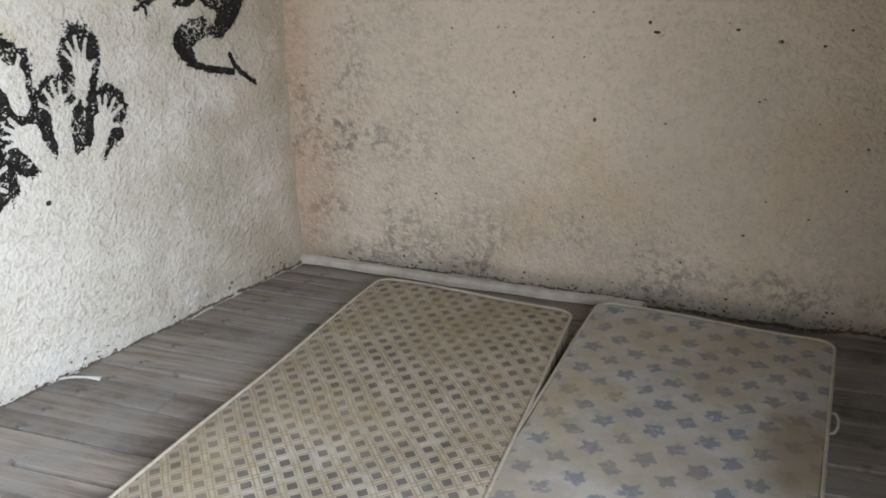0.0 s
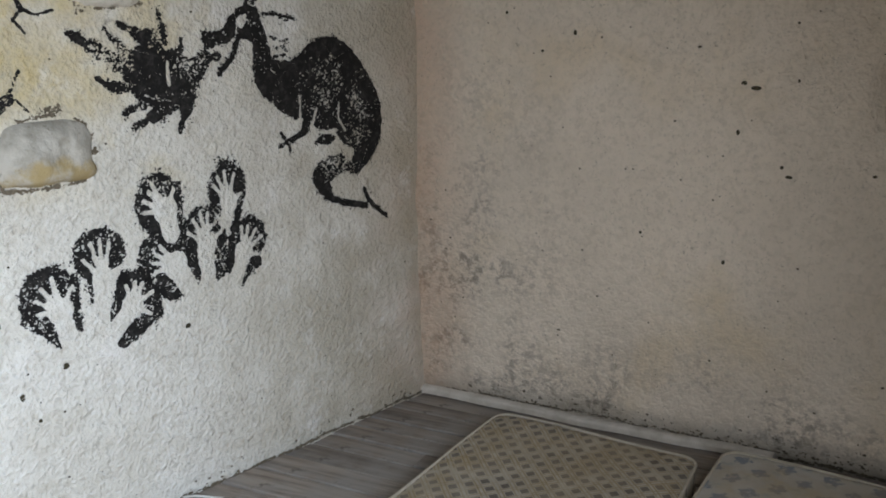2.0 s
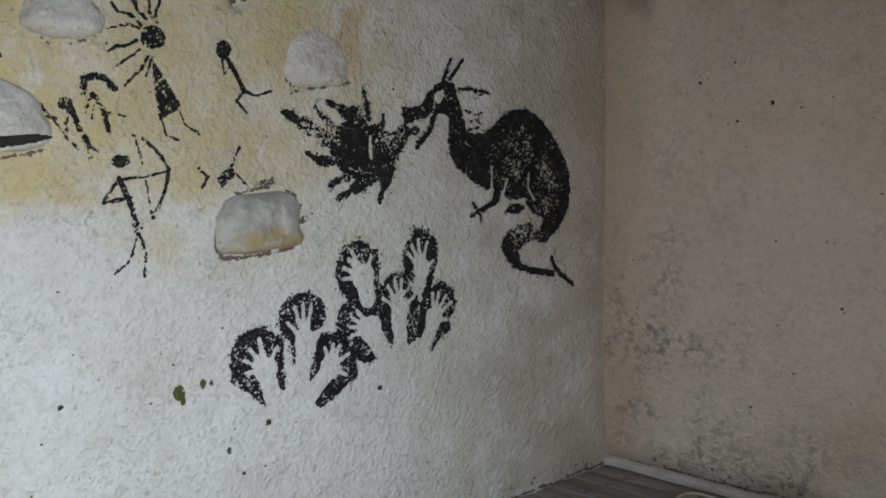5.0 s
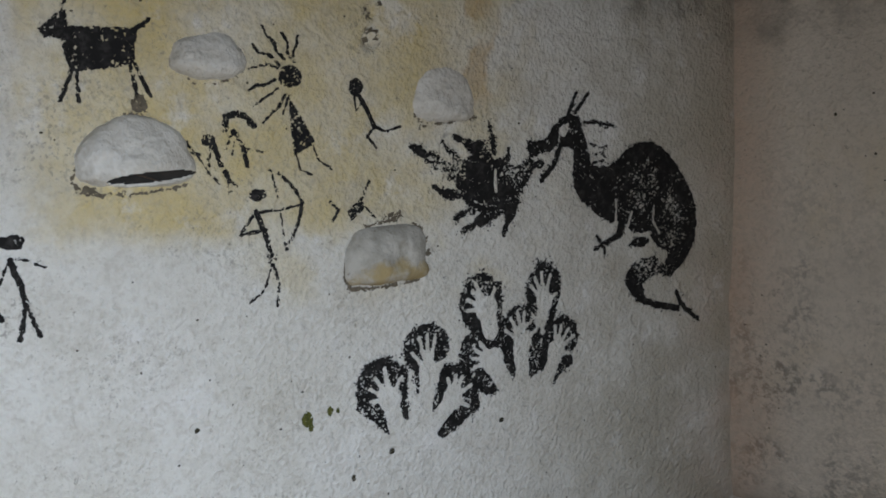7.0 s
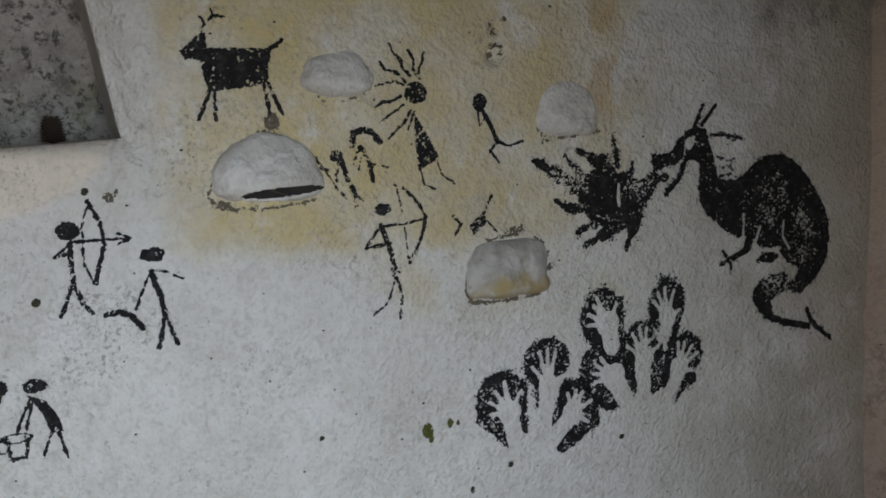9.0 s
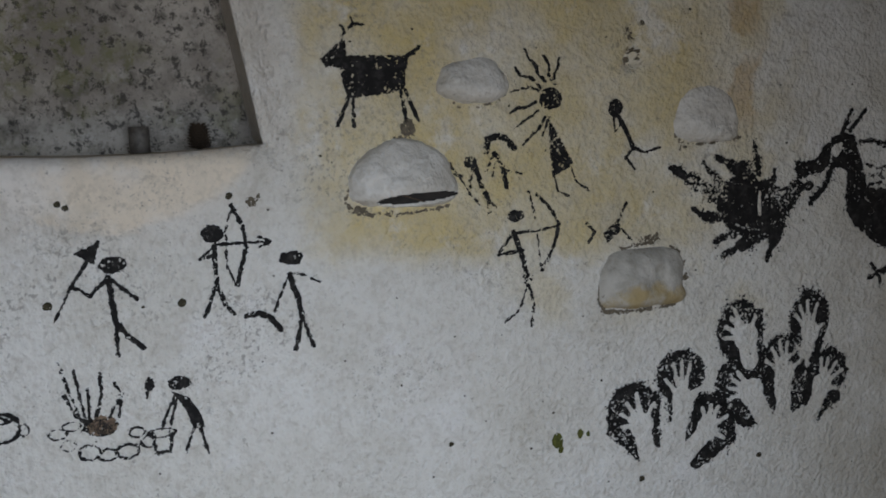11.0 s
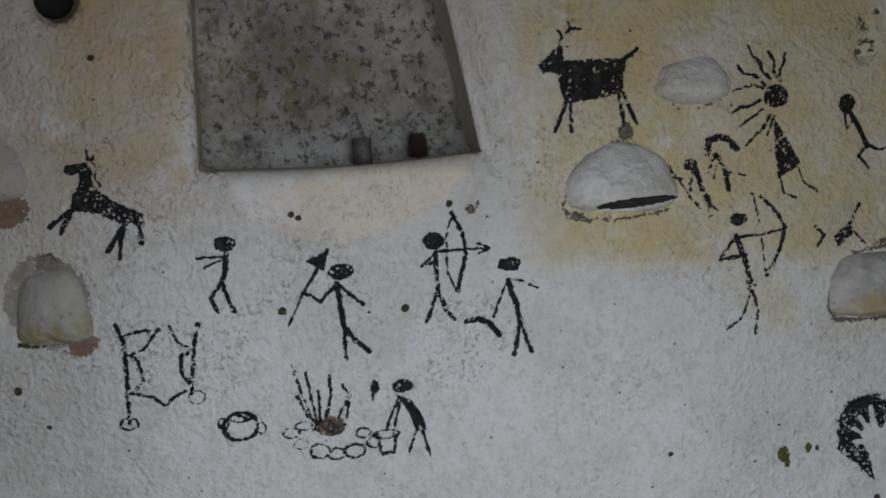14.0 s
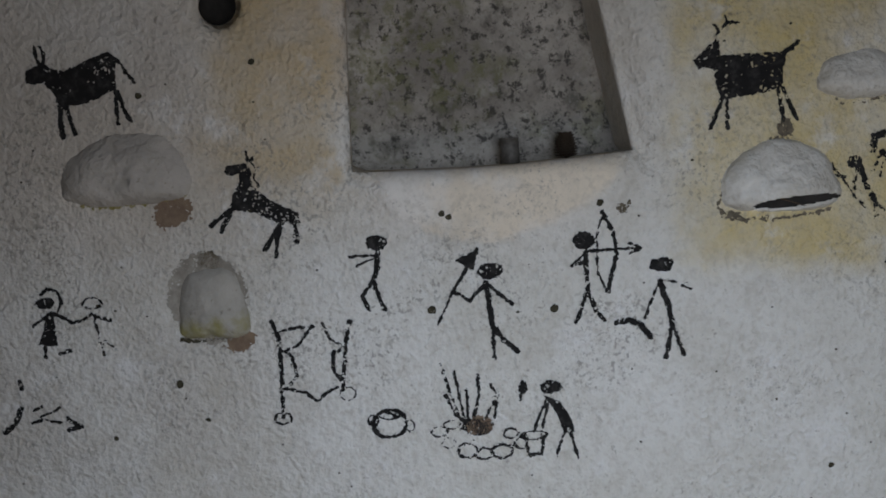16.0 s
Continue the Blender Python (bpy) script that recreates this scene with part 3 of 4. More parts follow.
# ---- mattresses ----
def build_mattress(corner, turn, wide, long, high, cloth, label, flare=0.0):
    """corner: the far left corner of its top; it runs back along its own -y."""
    base = new("mattress")
    base.matrix_basis = pose(corner[0], corner[1], 0, 0, 0, turn)
    r, n = 0.055, 8
    ring = []
    for cx, cy, a0 in ((wide - r, -r, 0), (r, -r, 90), (r, -long + r, 180), (wide - r, -long + r, 270)):
        ring += [(cx + r * math.cos(radians(a0 + 90 * k / n)), cy + r * math.sin(radians(a0 + 90 * k / n))) for k in range(n + 1)]
    # denser points along the sides so that they can sag a little
    dense = []
    for k, (p, q) in enumerate(zip(ring, ring[1:] + ring[:1])):
        steps = max(1, int(math.dist(p, q) / 0.06))
        dense += [(p[0] + (q[0] - p[0]) * i / steps, p[1] + (q[1] - p[1]) * i / steps) for i in range(steps)]
    dense = [(x + flare * -y * x / wide, y) for x, y in dense]
    cx, cy, m = wide / 2, -long / 2, len(dense)
    sag = lambda x, y: 0.004 * math.sin(3.1 * x + 2.2 * y + corner[0]) + 0.003 * math.sin(9 * x - 7 * y)
    verts, faces = [], []
    levels = [(0.012, 0.0), (0.0, 0.012), (0.0, 0.05), (-0.003, high * 0.6), (0.0, high - 0.012), (0.010, high - 0.002)]
    for inset, z in levels:
        for x, y in dense:
            d = math.hypot(x - cx, y - cy)
            verts.append((x - (x - cx) / d * inset, y - (y - cy) / d * inset, z + (sag(x, y) if z > 0.03 else 0)))
    for k in range(len(levels) - 1):
        for a in range(m):
            b = (a + 1) % m
            faces.append((k * m + a, k * m + b, (k + 1) * m + b, (k + 1) * m + a))
    faces.append(tuple(range(m - 1, -1, -1)))
    mesh_object("side_panel", verts, faces, cloth, base)
    # quilted top: a grid pulled to the outline
    top, tf = [], []
    rings = 14
    for k in range(rings + 1):
        f = 1 - (1 - k / rings) ** 1.6
        for x, y in dense:
            d = math.hypot(x - cx, y - cy)
            px, py = x - (x - cx) / d * 0.010, y - (y - cy) / d * 0.010
            px, py = px + (cx - px) * f, py + (cy * 0.15 + py * 0.85 - py) * f
            puff = 0.010 * min(1, 5 * f)
            top.append((px, py, high - 0.002 + puff + sag(px, py)))
    for k in range(rings):
        for a in range(m):
            b = (a + 1) % m
            tf.append((k * m + a, k * m + b, (k + 1) * m + b, (k + 1) * m + a))
    mesh_object("top_panel", top, tf, cloth, base)
    for name, z in (("top_piping", high - 0.003), ("bottom_piping", 0.010)):
        cv = bpy.data.curves.new(name, "CURVE")
        cv.dimensions, cv.bevel_depth, cv.bevel_resolution = "3D", 0.0055, 2
        sp = cv.splines.new("POLY")
        sp.points.add(m - 1)
        for p, (x, y) in zip(sp.points, dense):
            p.co = (x, y, z + (sag(x, y) if z > 0.03 else 0), 1)
        sp.use_cyclic_u = True
        cv.materials.append(MAT_PIPING)
        ob = new(name, cv)
        ob.parent = base
        ob["label"] = "pale sewn edge piping"
    return tagged(base, label, "mattress")


build_mattress((0.515, -0.138), 10.2, 0.72, 1.9, 0.112, MAT_LATTICE, "thin stained mattress with brown diamond lattice ticking on the floor", 0.09)
FLOWERED = build_mattress((1.262, 0.106), 10.6, 0.752, 1.85, 0.112, MAT_FLORAL, "thin dirty mattress with faded blue flower print on the floor")

# ---- paint on the wall ----
def line(wide, *p):
    return ("line", wide, p)


def spike(wide, *p):
    """A stroke that starts thin and ends wide."""
    return ("spike", wide, p)


def ring(wide, y, z, ry, rz):
    return ("ring", wide, (y, z, ry, rz))


def disc(y, z, ry, rz):
    return ("disc", 0, (y, z, ry, rz))


def fill(*p):
    return ("fill", 0, p)


def cut(shape):
    return ("cut", 0, shape)


def thin(strength, shape):
    """Where the brush ran dry."""
    return ("thin", strength, shape)


def segment_distance(Y, Z, a, b, c, d):
    dy, dz = c - a, d - b
    f = (((Y - a) * dy + (Z - b) * dz) / max(dy * dy + dz * dz, 1e-9)).clip(0, 1)
    return np.hypot(Y - a - f * dy, Z - b - f * dz)


def inside(shape, Y, Z):
    """How deep each place (millimetres) lies inside a shape; negative outside."""
    kind, wide, p = shape
    if kind == "line":
        return np.max([wide / 2 - segment_distance(Y, Z, *p[i:i + 4]) for i in range(0, len(p) - 2, 2)], axis=0)
    if kind == "spike":
        count = len(p) // 2 - 1
        return np.max([wide * (0.15 + 0.85 * (i + 1) / count) / 2 - segment_distance(Y, Z, *p[2 * i:2 * i + 4]) for i in range(count)], axis=0)
    if kind == "fill":
        q = list(p) + list(p[:2])
        edge = np.min([segment_distance(Y, Z, *q[i:i + 4]) for i in range(0, len(q) - 2, 2)], axis=0)
        within = np.zeros(Y.shape, bool)
        for i in range(0, len(q) - 2, 2):
            a, b, c, d = q[i:i + 4]
            if b != d:
                within ^= ((b > Z) != (d > Z)) & (Y < (c - a) * (Z - b) / (d - b) + a)
        return np.where(within, edge, -edge)
    y, z, ry, rz = p
    rho = np.hypot((Y - y) / ry, (Z - z) / rz)
    if kind == "ring":
        return wide / 2 - np.abs(rho - 1) * (ry + rz) / 2
    return (1 - rho) * min(ry, rz)


def bounds(shapes):
    ys, zs = [], []
    for kind, wide, p in shapes:
        if kind in ("cut", "thin"):
            continue
        if kind in ("line", "fill", "spike"):
            ys += [v + s for v in p[0::2] for s in (-wide, wide)]
            zs += [v + s for v in p[1::2] for s in (-wide, wide)]
        else:
            ys += [p[0] - p[2] - wide, p[0] + p[2] + wide]
            zs += [p[1] - p[3] - wide, p[1] + p[3] + wide]
    return min(ys) - 14, max(ys) + 14, min(zs) - 14, max(zs) + 14


def surface_w(y, z):
    return np.stack([wall_w_x(y, z) + 0.003, y, z], -1)


def surface_b(x, z):
    return np.stack([x, wall_b_y(x, z) - 0.003, z], -1)


SEED = [100]


def layer(name, y0, z0, dry, shapes, material, cell=1.8, ragged=1.0, surface=surface_w, piece="", dust=0.0):
    """A thin dry-brushed coat on a wall: shapes in millimetres from (y0, z0), with ragged edges and gaps where the plaster shows."""
    a, b, c, d = bounds(shapes)
    ys, zs = np.arange(a, b + cell, cell), np.arange(c, d + cell, cell)
    Y, Z = np.meshgrid(ys, zs, indexing="ij")
    SEED[0] += 3
    n = lambda k, s: lattice_noise(SEED[0] + k, Y / 1000, Z / 1000, s)
    rough = ragged * (1.2 * n(0, 0.012) + 1.1 * n(1, 0.005) + 1.2 * n(2, 0.0032))
    field, bare = np.full(Y.shape, -50.0), np.full(Y.shape, -50.0)
    grain = 0.42 * n(4, 0.008) + 0.75 * n(5, 0.0034) + 0.30 * n(6, 0.035)
    for s in shapes:
        core = s[2] if s[0] in ("cut", "thin") else s
        e = bounds([core])
        if e[1] < a - 8 or e[0] > b + 8 or e[3] < c - 8 or e[2] > d + 8:
            continue
        w = (slice(*np.searchsorted(ys, (e[0] - 8, e[1] + 8))), slice(*np.searchsorted(zs, (e[2] - 8, e[3] + 8))))
        if s[0] == "thin":
            grain[w] += s[1] * (inside(core, Y[w], Z[w]) / 25).clip(0, 1)
        elif s[0] == "cut":
            bare[w] = np.maximum(bare[w], inside(core, Y[w], Z[w]))
            field[w] = np.minimum(field[w], -inside(core, Y[w], Z[w]) + 0.7 * rough[w] * min(1, 1.6 / ragged))
        else:
            field[w] = np.maximum(field[w], inside(core, Y[w], Z[w]) + rough[w])
    if dust:
        field = np.maximum(field, (0.75 * n(7, 0.0040) + 0.45 * n(8, 0.016) - 0.34 + 0.030 / dust * field.clip(None, 0) - 0.12 * bare.clip(0, None)) * 6)
    field = np.minimum(field, (0.95 - 1.15 * dry - grain) * 6)
    I, K = np.nonzero((field[:-1, :-1] > 0) | (field[1:, :-1] > 0) | (field[1:, 1:] > 0) | (field[:-1, 1:] > 0))
    verts, faces, known = [], [], {}

    def corner(i, k):
        if (i, k) not in known:
            known[i, k] = len(verts)
            verts.append((ys[i], zs[k]))
        return known[i, k]

    def crossing(p, q):
        key = (p, q) if p < q else (q, p)
        if key not in known:
            f, g = field[key[0]], field[key[1]]
            known[key] = len(verts)
            t = f / (f - g)
            (i, k), (u, v) = key
            verts.append((ys[i] * (1 - t) + ys[u] * t, zs[k] * (1 - t) + zs[v] * t))
        return known[key]

    for i, k in zip(I.tolist(), K.tolist()):
        loop = ((i, k), (i + 1, k), (i + 1, k + 1), (i, k + 1))
        face = []
        for p, q in zip(loop, loop[1:] + loop[:1]):
            if field[p] > 0:
                face.append(corner(*p))
            if (field[p] > 0) != (field[q] > 0):
                face.append(crossing(p, q))
        if len(face) > 2:
            faces.append(tuple(face))
    flat = np.array(verts) / 1000
    place = surface(y0 + flat[:, 0], z0 + flat[:, 1])
    if not piece:
        return mesh_object(name, place, faces, material)
    # strokes that stand apart become parts
    root = list(range(len(verts)))

    def find(a):
        while root[a] != a:
            root[a] = root[root[a]]
            a = root[a]
        return a

    for face in faces:
        a = find(face[0])
        for b in face[1:]:
            root[find(b)] = a
    sets = {}
    for face in faces:
        sets.setdefault(find(face[0]), []).append(face)
    big = sorted((k for k in sets if len(sets[k]) > 0.04 * len(faces)), key=lambda k: -len(sets[k]))
    if len(big) < 2:
        return mesh_object(name, place, faces, material)
    centre = {k: place[[f[0] for f in sets[k]]].mean(0) for k in sets}
    owner = {k: min(big, key=lambda b: np.min(np.linalg.norm(place[[f[0] for f in sets[b]]] - centre[k], axis=1))) if k not in big else k for k in sets}
    base = new(name)
    for b in big:
        mine = [f for k in sets if owner[k] == b for f in sets[k]]
        used = sorted({v for f in mine for v in f})
        index = {v: i for i, v in enumerate(used)}
        mesh_object(piece, place[used], [tuple(index[v] for v in f) for f in mine], material, base)
    return base


def paint(label, y0, z0, dry, *shapes, ragged=1.5, dust=0.0):
    return tagged(layer("wall_painting", y0, z0, dry + 0.10, shapes, MAT_INK, ragged=ragged, piece="brush_stroke", dust=dust), label, "wall painting")


paint("solid black horned beast shape painted on plaster", -3.97, 1.88, 0.10,
      fill(1, -3, 44, 17, 76, -3, 100, -8, 146, 10, 197, 29, 224, 20, 218, -61, 148, -85, 88, -98, 75, -90, 66, -55, 44, -33, 3, -30),
      line(8, 39, 11, 34, 38, 31, 56),
      line(8, 50, 14, 53, 34, 46, 55),
      line(9, 210, 24, 232, 6, 246, -22, 264, -47),
      line(13, 78, -90, 74, -124, 73, -163),
      line(11, 92, -91, 97, -126, 104, -158),
      line(11, 216, -67, 213, -115, 212, -142),
      line(11, 220, -67, 231, -109, 243, -138))
paint("black rearing four-legged shape with a ragged mane", -3.50, 1.60, 0.30,
      line(24, 1, 3, 35, 7),
      line(31, 38, 4, 36, -37),
      fill(14, -36, 49, -31, 94, -77, 153, -109, 160, -138, 102, -133, 56, -106, 1, -93, 0, -62),
      line(13, 2, -83, -29, -109, -58, -128),
      line(13, -2, -93, -24, -124, -34, -144),
      line(13, 119, -128, 96, -161, 67, -198),
      line(11, 119, -135, 100, -176, 93, -222),
      line(15, 153, -116, 144, -144, 149, -184),
      line(7, 48, 24, 71, 4, 58, -18, 69, -40),
      line(6, 46, 45, 48, 17),
      line(6, 63, 33, 53, 14))
paint("black stick drawing with a triangular skirt", -4.00, 1.31, 0.20,
      disc(5, 0, 24, 15),
      line(8, -3, 23, 16, 36, 38, 29, 48, 0, 37, -20),
      fill(5, -22, 25, -24, 25, -111, -24, -104, -3, -61),
      line(9, 21, -26, 48, -38, 70, -55, 97, -47),
      line(8, 10, -30, -10, -43, -30, -54),
      line(8, -8, -104, -10, -136),
      line(11, 28, -130, 55, -125))
paint("faint black stick drawing with an open ring on top", -3.88, 1.30, 0.45,
      ring(6, 3, 2, 24, 14),
      line(9, -23, -37, -1, -25, 20, -36, 44, -43),
      line(6, 6, -32, 13, -90, 19, -131),
      line(6, 20, -91, 48, -115))
paint("broken black brush marks low on the wall", -4.08, 1.12, 0.35,
      line(10, -4, -3, -1, -25),
      line(14, -11, -76, -30, -112, -60, -135),
      line(7, 17, -83, 42, -73),
      line(7, 37, -98, 75, -87, 87, -79),
      line(7, 13, -115, 43, -107, 88, -120),
      line(13, 101, -110, 136, -132, 104, -137))
paint("black drawing of a hide stretched on two posts", -3.43, 1.22, 0.30,
      line(11, -4, 0, 10, -45, 8, -132, -1, -249),
      line(11, 190, -15, 174, -72, 157, -188),
      line(7, -3, -29, 48, -19, 98, -20),
      line(7, 93, -19, 58, -63, 21, -77),
      line(7, 122, -13, 137, -55, 173, -79),
      line(9, 21, -77, 40, -94, 46, -142, 11, -176),
      line(8, 173, -79, 141, -91, 137, -135, 162, -173),
      line(10, 11, -173, 60, -187, 89, -212, 117, -192, 144, -179),
      ring(6, -1, -252, 21, 15),
      ring(4, 169, -199, 20, 17))
paint("black ring drawing of a round pot with two lugs", -3.16, 0.94, 0.20,
      ring(10, -3, -5, 42, 36),
      ring(6, -44, 6, 13, 14),
      ring(6, 48, -15, 11, 14),
      ring(6, -1, 19, 27, 13),
      line(6, -19, 14, -1, 25, 18, 11))
paint("black brush drawing of flames inside a stone ring", -3.02, 1.08, 0.40,
      line(7, -2, -1, 14, -68, 36, -151),
      line(8, 31, -25, 40, -100, 48, -159),
      line(7, 58, -71, 56, -153),
      line(9, 88, -37, 88, -89, 68, -161),
      line(8, 119, -61, 134, -92, 93, -163),
      line(9, 5, -82, 27, -136, 56, -167),
      line(8, 137, -78, 124, -150),
      disc(78, -172, 41, 23),
      ring(6, -19, -176, 20, 13),
      ring(4, 3, -208, 17, 14),
      ring(8, 49, -232, 24, 18),
      ring(7, 91, -243, 22, 15),
      ring(8, 137, -241, 26, 18),
      ring(6, 162, -195, 18, 13),
      ring(4, 14, -160, 21, 11),
      ring(6, 185, -222, 14, 14))
paint("black stick drawing carrying a small pail", -2.75, 1.00, 0.25,
      disc(0, 0, 28, 18),
      disc(-70, 3, 12, 18),
      line(8, -73, -2, -78, -31),
      line(7, -12, -29, -33, -72, -50, -115),
      line(7, -6, -31, -32, -124),
      fill(-20, -21, 19, -39, 45, -82, 57, -124, 28, -124, 9, -67),
      line(8, 28, -119, 3, -183),
      line(9, 43, -120, 58, -190),
      line(8, -70, -124, -67, -173, -33, -176, -24, -127),
      ring(8, -51, -124, 32, 11))
paint("black stick drawing with two short side strokes", -3.16, 1.40, 0.20,
      disc(4, -2, 28, 20),
      line(15, 6, -25, -3, -72, -16, -102),
      line(8, 3, -33, -65, -32),
      line(7, 3, -37, -50, -56),
      line(10, -14, -100, -43, -133, -28, -170),
      line(11, -11, -100, -1, -137, 11, -169))
paint("black stick drawing holding a barbed spear", -2.91, 1.36, 0.15,
      line(7, 1, 2, -70, -103, -111, -179),
      fill(-58, -22, 6, 5, -12, -51, -34, -35),
      disc(29, -54, 31, 21),
      line(15, 16, -84, 21, -146, 26, -197),
      line(10, 13, -88, -26, -124, -63, -100),
      line(10, 23, -91, 76, -139),
      line(11, 25, -190, 26, -277),
      line(12, 27, -193, 48, -228, 84, -263))
paint("black stick drawing drawing a bow with an arrow", -2.64, 1.36, 0.20,
      disc(-5, 4, 29, 21),
      line(13, -3, -27, -3, -130),
      line(8, -4, -24, 66, -23, 129, -26),
      line(7, 107, -10, 133, -26, 106, -36),
      line(8, -4, -27, -38, -56, -1, -47),
      line(11, 43, 72, 68, 21, 74, -36, 46, -126),
      line(5, 45, 68, 26, 10, 25, -75, 42, -122),
      line(10, -6, -127, -36, -199),
      line(10, -3, -127, 15, -171, 35, -200))
paint("black stick drawing beside a curved throwing stick", -2.46, 1.29, 0.20,
      disc(2, 0, 30, 18),
      line(15, -3, -42, 14, -104, 23, -162),
      line(7, -2, -39, 37, -45),
      line(6, 50, -56, 72, -67),
      line(7, -7, -45, -30, -93, -46, -131),
      line(11, 23, -150, 2, -233),
      line(11, 23, -156, 47, -232),
      line(15, -115, -138, -86, -133, -61, -144, -32, -182))
paint("black antlered four-legged shape on ochre plaster", -2.31, 1.79, 0.25,
      fill(5, -4, 54, -5, 162, -6, 173, -18, 162, -91, 91, -105, 15, -109, 0, -44),
      fill(-48, -11, -13, 20, 15, 31, 18, -12, -2, -33, -36, -31),
      line(5, 3, 23, 16, 55, 5, 69),
      line(5, 13, 51, 37, 73, 64, 69),
      line(4, 37, 73, 31, 90),
      line(13, 162, -14, 184, -2, 201, 12),
      line(11, 20, -100, 8, -133, -12, -175),
      line(9, 29, -103, 28, -178),
      line(11, 153, -90, 164, -172),
      line(10, 162, -91, 198, -171))
paint("black drawing with wavy rays round a disc and skirt", -1.75, 1.66, 0.25,
      disc(3, 4, 34, 29),
      line(8, -68, 133, -56, 108, -34, 90),
      line(8, -16, 117, 1, 92, -2, 69, 8, 48),
      line(8, 29, 109, 24, 80, 14, 68, 17, 43),
      line(8, -95, 86, -81, 65, -56, 62, -37, 49, -24, 34),
      line(8, -108, 25, -77, 33, -53, 35, -34, 26),
      line(8, -113, -30, -93, -19, -69, -17, -37, -4),
      line(6, -101, -71, -69, -50, -53, -41, -34, -26),
      line(8, -37, 87, -30, 67, -11, 49),
      fill(-5, -46, 27, -95, 68, -168, 52, -184, 8, -206, 1, -142),
      line(8, -13, -44, -37, -78, -77, -113),
      line(8, -2, -45, -21, -92),
      line(6, 14, -203, 21, -243, 55, -260),
      line(7, 57, -175, 76, -221, 113, -248))
paint("small black running stick drawing on ochre plaster", -1.55, 1.63, 0.20,
      disc(-3, 3, 22, 27),
      line(6, -9, -17, -4, -60, 16, -41),
      line(14, 7, -18, 33, -69, 50, -108),
      line(10, 50, -108, 27, -133, 53, -166),
      line(8, 50, -108, 84, -122, 132, -110))
paint("black arched stick drawing on ochre plaster", -1.93, 1.53, 0.35,
      line(18, -2, 4, 3, 33, 32, 42, 50, 35, 76, 8),
      line(13, 22, -5, 47, -48, 54, -96),
      line(8, 18, -12, -1, -48),
      line(5, 25, -20, 15, -64),
      line(4, 55, -51, 101, -62))
paint("black leaning stick drawing beside a plastered hood", -1.97, 1.51, 0.35,
      disc(-4, -4, 18, 15),
      line(14, 8, -16, 23, -65, 45, -112),
      line(8, 38, -100, 63, -128),
      line(6, 38, -96, 41, -145),
      line(8, 0, -23, -8, -68),
      line(10, -62, -6, -45, -33, -33, -40),
      line(6, -39, -36, -9, -88, 16, -117))
paint("black stick drawing aiming a bent bow", -1.85, 1.36, 0.35,
      disc(-2, -3, 24, 16),
      line(10, 62, 50, 103, 6, 123, -33, 111, -86, 73, -157),
      line(6, 35, 59, 49, 25, 54, -14),
      line(6, 62, -60, 68, -146),
      line(8, -11, -51, 62, -49, 119, -38),
      line(10, -11, -51, -51, -106, 21, -99),
      line(14, -8, -48, 13, -103, 26, -158),
      disc(29, -178, 14, 16),
      line(8, 29, -192, 9, -258, -37, -293),
      line(8, 32, -193, 50, -253, 40, -312))
paint("small broken black dog-like brush mark", -1.52, 1.37, 0.35,
      line(10, -3, -1, -19, -31, -44, -69),
      fill(-76, -78, -36, -52, -16, -72, -61, -107),
      line(7, -28, -59, 12, -104),
      line(10, -123, -50, -100, -73, -120, -103))
paint("bristling black brush-stroke shape painted on plaster", -1.24, 1.41, 0.22,
      fill(16, -27, 32, 6, 72, 17, 65, 51, 83, 64, 103, 56, 124, 26, 144, -1, 186, 6, 207, -21, 250, -33, 300, -29, 272, -69, 244, -112, 231, -155, 214, -189, 165, -167, 116, -183, 71, -193, 102, -162, 61, -143, 27, -116, 27, -87, 3, -81),
      spike(54, -140, 51, -85, 15, -8, -29, 35, -42),
      spike(22, -40, 59, -8, 21, 28, -8),
      spike(29, 3, 74, 48, 52, 83, 20),
      spike(18, 124, 111, 138, 68, 144, 20),
      spike(29, -71, -69, -29, -95, 19, -99),
      spike(33, 6, -170, 61, -147, 102, -122),
      spike(38, 32, -213, 91, -187, 158, -155),
      spike(33, 177, -234, 196, -188, 209, -145),
      spike(45, 322, -25, 272, -29, 214, -53),
      spike(18, 197, 28, 197, 5, 188, -13),
      cut(line(11, 146, -32, 148, -98)),
      thin(0.55, disc(-37, -7, 100, 58)),
      thin(0.4, disc(218, -40, 67, 54)), ragged=2.6, dust=1.0)
